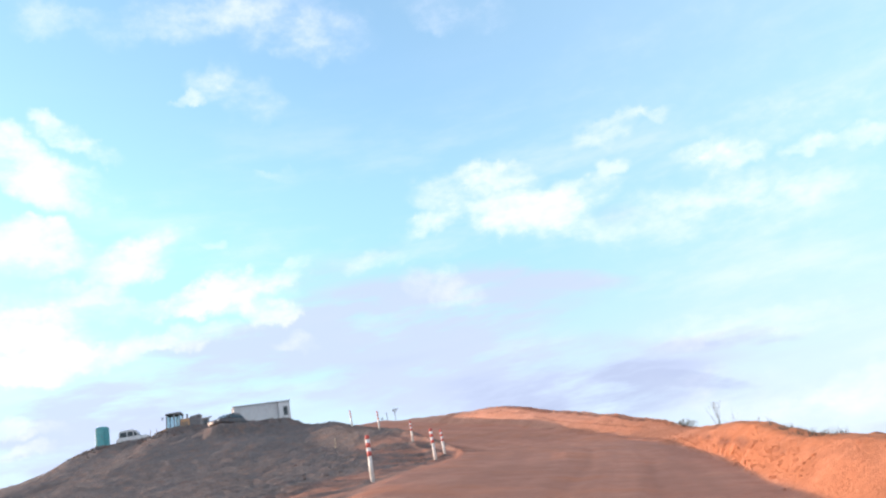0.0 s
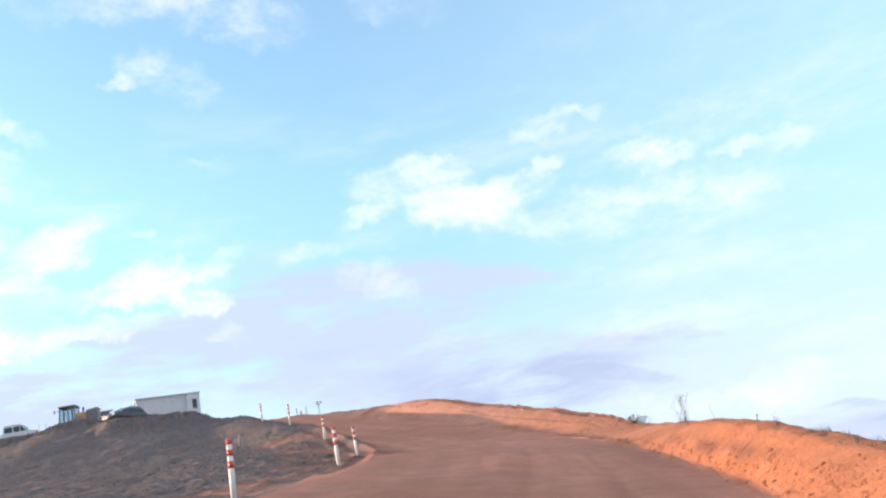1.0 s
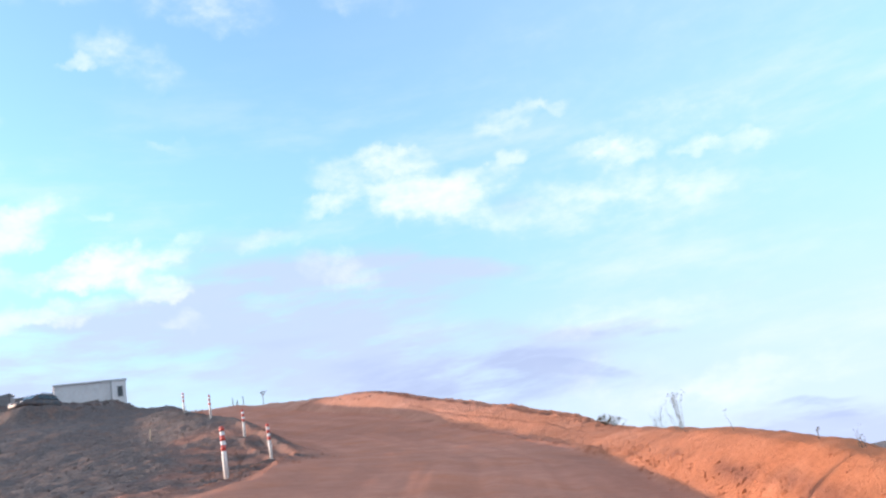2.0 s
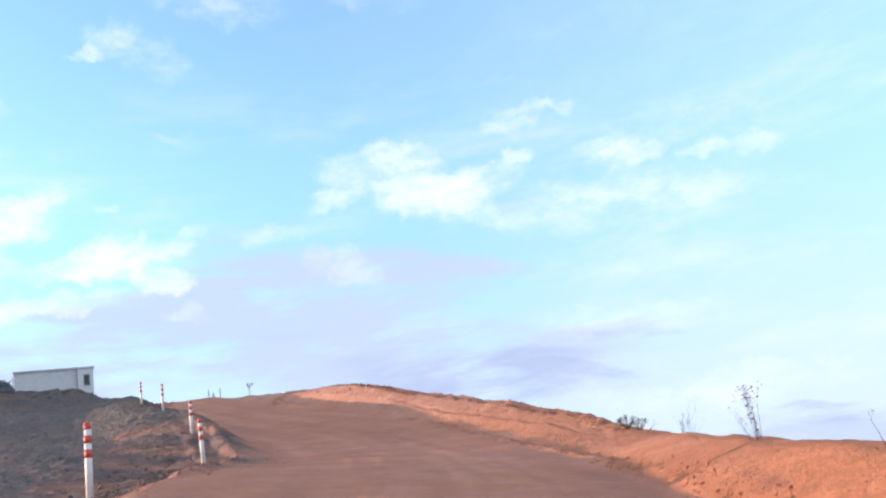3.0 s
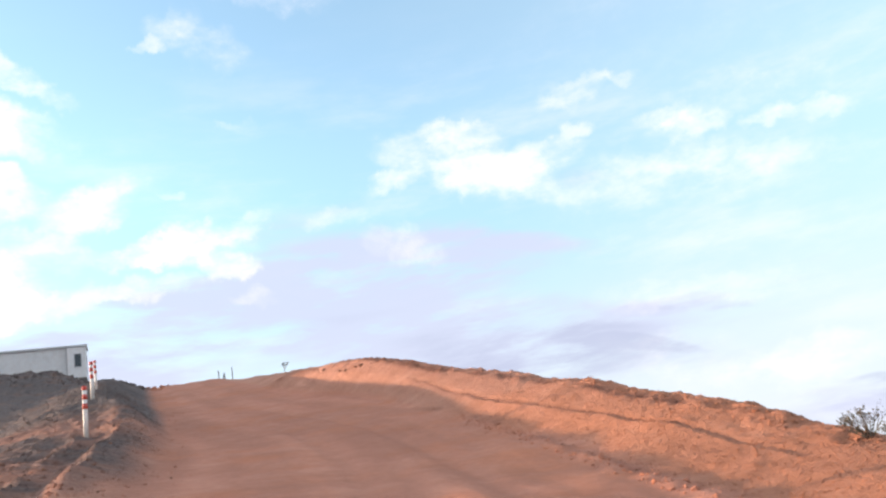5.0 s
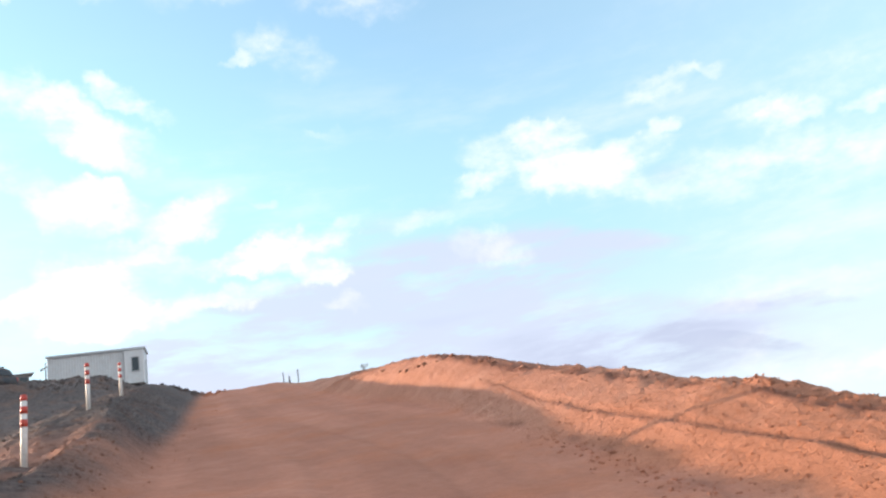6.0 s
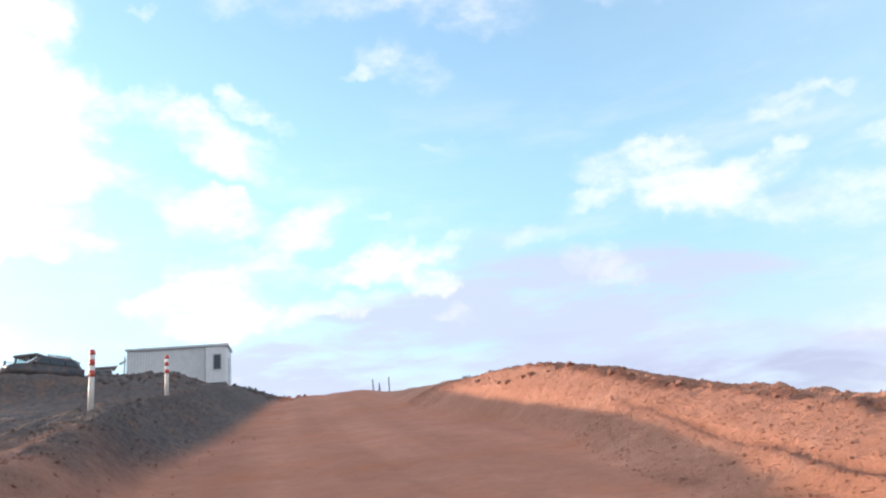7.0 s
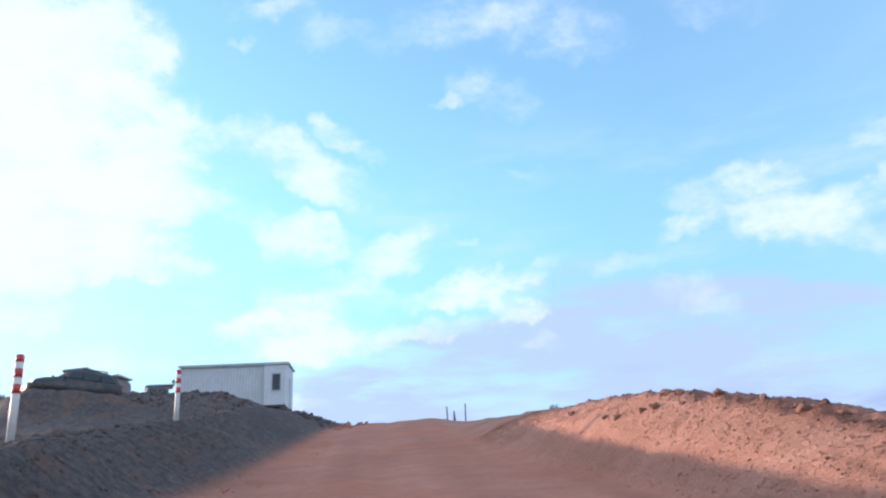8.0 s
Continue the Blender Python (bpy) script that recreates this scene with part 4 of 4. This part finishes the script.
def pipe():
    x, y = -17.4, 105.6
    ob = thing("steel_pipe", (x, y, ground_at(x, y) + 0.3), "rusty steel pipe lying beside the cabin", "pipe", turn=8)
    bm = bmesh.new()
    bar(bm, (-2.2, 0, 0), (1.6, 0, -0.12), 0.11, 14)
    part("pipe", bm, STEEL, ob)
    for sx in (-1.6, 1.0):
        bm = bmesh.new()
        box(bm, (0.2, 0.5, 0.7), (sx, 0, -0.46), bevel=0.02)
        part("block", bm, WOOD, ob)
    bm = bmesh.new()
    bar(bm, (1.58, 0, -0.12), (1.66, 0, -0.122), 0.17, 16)
    part("flange", bm, STEEL, ob)


pipe()


# ---------------------------------------------------------------- dry weeds on the bank
def weed(x, y, h, stems, spread, label, name="dry_weed", head=5, side=1, thick=0.0065, lean=(0, 0), seed=1):
    """Thin stems that fork near the top into a loose head, with a few withered leaves below."""
    rnd = random.Random(seed)
    ob = thing(name, (x, y, ground_at(x, y) - 0.03), label, "plant", "dry weeds on the bank")
    wood, leaf = bmesh.new(), bmesh.new()

    def leaflet(p_, d, size):
        across = d.cross(Vector((rnd.uniform(-1, 1), rnd.uniform(-1, 1), 0.3))).normalized() * size * 0.3
        curl = Vector((0, 0, -size * 0.2))
        q = [p_, p_ + d * size * 0.45 + across, p_ + d * size + curl, p_ + d * size * 0.5 - across]
        leaf.faces.new([leaf.verts.new(v) for v in q])

    def twig(p_, d, length, r, steps=3, wander=0.12):
        for _ in range(steps):
            nxt = p_ + d * length / steps
            bar(wood, p_, nxt, r, 4, r * 0.85)
            p_, r = nxt, r * 0.85
            d = (d + Vector((rnd.uniform(-wander, wander), rnd.uniform(-wander, wander), rnd.uniform(-0.04, 0.1)))).normalized()
        return p_, d, r

    for _ in range(stems):
        d = Vector((rnd.uniform(-spread, spread) + lean[0], rnd.uniform(-spread, spread) + lean[1], 1)).normalized()
        p_, r, long = Vector((rnd.uniform(-0.05, 0.05), rnd.uniform(-0.05, 0.05), 0)), thick, h * rnd.uniform(0.6, 0.82)
        for k in range(4):
            p_, d, r = twig(p_, d, long / 4, r, 2, 0.07)
            for _ in range(side):
                t = (d + Vector((rnd.uniform(-1, 1), rnd.uniform(-1, 1), rnd.uniform(-0.2, 0.6)))).normalized()
                if rnd.random() < 0.55:
                    leaflet(p_, t, rnd.uniform(0.03, 0.06) * min(1, h + 0.3))
                elif k:
                    q, t, r2 = twig(p_, t, h * rnd.uniform(0.05, 0.13), r * 0.6)
                    leaflet(q, t, rnd.uniform(0.015, 0.035))
        for _ in range(head):
            t = (d + Vector((rnd.uniform(-0.8, 0.8), rnd.uniform(-0.8, 0.8), rnd.uniform(0, 0.5)))).normalized()
            q, t, r2 = twig(p_, t, h * rnd.uniform(0.10, 0.26), r * 0.7, 3, 0.2)
            for _ in range(3):
                e_ = (t + Vector((rnd.uniform(-1, 1), rnd.uniform(-1, 1), rnd.uniform(-0.3, 0.7)))).normalized()
                v, e_, r3 = twig(q, e_, h * rnd.uniform(0.02, 0.06), r2 * 0.7, 2, 0.2)
                leaflet(v, e_, rnd.uniform(0.02, 0.04))
    tagged(part("stem", wood, DRY_STEM, ob), kind="stuff")
    if leaf.faces:
        tagged(part("foliage", leaf, DRY_LEAF, ob), kind="stuff")


weed(10.85, 35.9, 0.95, 7, 0.17, "tall dry weed with withered flower heads", head=6, side=4, thick=0.0048, lean=(0.04, 0), seed=6)
weed(10.8, 35.8, 0.5, 2, 0.12, "thin dry weed leaning over the bank", head=2, thick=0.004, lean=(-0.5, 0.0), seed=9)
weed(10.7, 35.9, 0.72, 2, 0.10, "thin dry weed leaning over the bank", head=2, side=0, thick=0.004, lean=(-0.5, -0.1), seed=10)
weed(12.75, 48.6, 0.5, 34, 1.3, "low grey-green bush on the bank crest", name="low_bush", head=5, side=3, seed=12)
weed(12.85, 47.9, 0.42, 28, 1.4, "low grey-green bush on the bank crest", name="low_bush", head=5, side=3, seed=15)
weed(12.65, 46.6, 0.42, 4, 0.2, "thin dry twigs lying over the bank crest", head=1, lean=(1.6, 0.2), seed=18)
weed(17.3, 56.4, 4.85 - ground_at(17.3, 56.4), 5, 0.16, "spindly dry shrub rising behind the bank", head=6, side=3, thick=0.016, lean=(0.3, 0), seed=22)
weed(9.05, 25.2, 0.36, 2, 0.3, "bent dry twig on the bank crest", head=1, side=0, lean=(-0.4, 0), seed=33)
weed(9.08, 25.3, 0.2, 3, 0.5, "sparse dry tuft of weed", head=1, seed=35)
weed(10.0, 30.9, 0.5, 1, 0.1, "single thin dry stalk on the bank crest", head=2, side=0, lean=(-0.3, 0), seed=41)
weed(9.2, 26.6, 0.2, 2, 0.4, "sparse dry tuft of weed", head=2, seed=38)
turf = random.Random(8)
for k in range(30):
    y = turf.uniform(15.5, 22.0)
    weed(float(berm_x(y)) + turf.uniform(0.0, 0.4), y, turf.uniform(0.10, 0.26), 12, 0.8, "short dry grass tuft on the bank crest", name="grass_tuft", head=0, side=0, thick=0.0035, seed=100 + k)


# ---------------------------------------------------------------- far tree
def tree(x, y, h, seed):
    rnd = random.Random(seed)
    ob = thing("bare_tree", (x, y, ground_at(x, y) - 0.2), "slender sparse tree beyond the crest of the road", "tree")
    wood, leaf = bmesh.new(), bmesh.new()

    def limb(p_, d, length, r, depth):
        for k in range(5):
            nxt = p_ + d * length / 5
            bar(wood, p_, nxt, r, 6, r * 0.85)
            p_, r = nxt, r * 0.85
            d = (d + Vector((rnd.uniform(-0.13, 0.13), rnd.uniform(-0.13, 0.13), 0.05))).normalized()
            if depth and k >= 2:
                for _ in range(2):
                    limb(p_, (d + Vector((rnd.uniform(-1, 1), rnd.uniform(-1, 1), rnd.uniform(0.2, 0.8)))).normalized(), length * rnd.uniform(0.3, 0.5), r * 0.5, depth - 1)
            if depth <= 1:
                for _ in range(1):
                    c = p_ + Vector([rnd.uniform(-0.1, 0.1) for _ in range(3)])
                    s_ = [Vector([rnd.uniform(-0.05, 0.05) for _ in range(3)]) for _ in range(4)]
                    leaf.faces.new([leaf.verts.new(c + v) for v in s_])

    bar(wood, (0, 0, 0), (0, 0, h - 0.7), 0.06, 8, 0.03)
    for _ in range(6):
        limb(Vector((0, 0, h - rnd.uniform(0.7, 1.0))), Vector((rnd.uniform(-1, 1), rnd.uniform(-1, 1), 0.8)).normalized(), rnd.uniform(0.55, 0.9), 0.02, 1)
    part("trunk", wood, DRY_STEM, ob)
    part("crown", leaf, DRY_LEAF, ob)


tree(-10.1, 147.0, 24.5 - ground_at(-10.1, 147.0), 5)


# ---------------------------------------------------------------- rocks and clods on the banks
def rock_mesh(seed, detail=2):
    bm = bmesh.new()
    bmesh.ops.create_icosphere(bm, subdivisions=detail, radius=1.0)
    for v in bm.verts:
        n = noise.fractal(v.co * 1.3 + Vector((seed * 7.1, 0, 0)), 1.0, 2.0, 3)
        v.co *= 1 + 0.35 * n
        v.co.z *= 0.7
    me = bpy.data.meshes.new("rock")
    bm.to_mesh(me)
    bm.free()
    me.materials.append(STONE)
    return me


rock_shapes = [rock_mesh(k) for k in range(7)]
rnd = random.Random(77)


def rock(x, y, r, sink=0.35):
    ob = new("rock", rnd.choice(rock_shapes))
    ob.matrix_world = pose(x, y, ground_at(x, y) + r * (0.6 - sink), rnd.uniform(-25, 25), rnd.uniform(-25, 25), rnd.uniform(0, 360)) @ Matrix.Diagonal((r * rnd.uniform(0.8, 1.3), r * rnd.uniform(0.8, 1.2), r, 1))
    tagged(ob, "rough red-brown rock on the dirt bank", "rock", "rocks on the bank")


for x, y, r in ((3.3, 75.0, 0.09), (4.1, 74.0, 0.10), (3.85, 74.3, 0.07), (3.0, 75.6, 0.07), (6.2, 70.4, 0.1), (6.6, 69.8, 0.07), (2.0, 78.0, 0.1), (5.2, 72.8, 0.08), (7.4, 67.5, 0.09), (4.6, 73.4, 0.06), (5.8, 71.5, 0.07)):
    rock(x, y, r)
for _ in range(34):
    y = rnd.uniform(50, 82)
    rock(float(berm_x(y)) - rnd.uniform(-0.12, 0.5) ** 1.0 * float(face_w(y)), y, rnd.choice((0.015, 0.02, 0.025, 0.03)))
for _ in range(14):
    y = rnd.uniform(44, 58)
    rock(float(post_x(y)) + rnd.uniform(-0.8, 1.1) * float(post_w(y)), y, rnd.choice((0.03, 0.04, 0.05)))


def clods(name, count, place, lo, hi, label, seed):
    """Loose lumps of earth, strewn as one mesh."""
    g = np.random.default_rng(seed)
    x, y = place(g, count)
    z = land(x, y)[0]
    r = lo * (hi / lo) ** (g.random(count) ** 2.2)
    t = (1 + 5 ** 0.5) / 2
    base = np.array([(-1, t, 0), (1, t, 0), (-1, -t, 0), (1, -t, 0), (0, -1, t), (0, 1, t), (0, -1, -t), (0, 1, -t), (t, 0, -1), (t, 0, 1), (-t, 0, -1), (-t, 0, 1)]) / 1.9
    tri = np.array([(0, 11, 5), (0, 5, 1), (0, 1, 7), (0, 7, 10), (0, 10, 11), (1, 5, 9), (5, 11, 4), (11, 10, 2), (10, 7, 6), (7, 1, 8), (3, 9, 4), (3, 4, 2), (3, 2, 6), (3, 6, 8), (3, 8, 9), (4, 9, 5), (2, 4, 11), (6, 2, 10), (8, 6, 7), (9, 8, 1)])
    v = base[None] * (1 + g.uniform(-0.35, 0.35, (count, 12, 1)))
    v = v * g.uniform(0.7, 1.3, (count, 1, 3)) * r[:, None, None]
    a_ = g.uniform(0, math.tau, count)
    c, s_ = np.cos(a_)[:, None], np.sin(a_)[:, None]
    v = np.stack([v[..., 0] * c - v[..., 1] * s_, v[..., 0] * s_ + v[..., 1] * c, v[..., 2] * 0.8], -1)
    v = v + np.stack([x, y, z + r * 0.08], -1)[:, None]
    f = tri[None] + 12 * np.arange(count)[:, None, None]
    me = bpy.data.meshes.new(name)
    me.from_pydata(v.reshape(-1, 3).tolist(), [], f.reshape(-1, 3).tolist())
    _, bank, scrub_haze, track = land(x, y)
    soil = me.color_attributes.new("soil", "FLOAT_COLOR", "POINT")
    data = np.ones((count, 12, 4), np.float32)
    data[..., 0], data[..., 1], data[..., 2] = bank[:, None], scrub_haze[:, None], np.clip(track, 0, 1)[:, None]
    data[..., 3] = rusty(x, y)[:, None]
    soil.data.foreach_set("color", data.ravel())
    me.attributes.new("crust_and_shade", "FLOAT", "POINT").data.foreach_set("value", np.repeat(np.clip(crust_and_shade(x, y) + g.uniform(-0.3, 0.3, count), 0, 1), 12).astype(np.float32))
    me.materials.append(EARTH)
    return tagged(new(name, me), label, "clods", kind="stuff")


def on_outer_bank(g, n):
    y = 84 - 40 * g.random(n) ** 1.3
    k = g.random(n) ** 0.8
    return berm_x(y) + 0.4 - (1 - k) * (face_w(y) + 0.4), y


def on_post_bank(g, n):
    y = g.uniform(36, 84, n)
    return post_x(y) + g.normal(0.2, 0.8, n) * post_w(y) * 0.5, y


def on_hill(g, n):
    y = 40 + 56 * g.random(n)
    return post_x(y) - 1 - 30 * g.random(n) ** 1.5, y


clods("clods_outer_bank", 20000, on_outer_bank, 0.007, 0.027, "loose clods strewn over the sunlit dirt bank", 5)
clods("clods_post_bank", 9000, on_post_bank, 0.010, 0.046, "loose clods strewn round the marker posts", 6)
clods("clods_hill", 5000, on_hill, 0.02, 0.085, "loose clods strewn over the dark hillside", 7)


def on_crest(g, n):
    y = g.uniform(46, 82, n)
    return berm_x(y) + g.normal(0.05, 0.16, n), y


clods("clods_crest", 380, on_crest, 0.014, 0.060, "crumbled clods along the crest of the dirt bank", 9)


def on_low_bank(g, n):
    y = g.uniform(12, 47, n)
    k = g.random(n) ** 0.8
    return berm_x(y) - (1 - k) * face_w(y), y


def on_brow(g, n):
    x = g.uniform(-44, -11, n)
    return x, g.normal(95.5, 1.4, n)


clods("clods_low_bank", 4000, on_low_bank, 0.004, 0.024, "small clods on the orange stretch of the bank", 10)
clods("clods_brow", 1500, on_brow, 0.04, 0.19, "rough clods along the brow of the hill", 11)


def on_windrow(g, n):
    y = g.uniform(15, 60, n)
    return road_x(y) + 3.25 + g.normal(0, 0.2, n), y


clods("clods_windrow", 2200, on_windrow, 0.008, 0.05, "crumbly clods in the windrow along the road edge", 12)
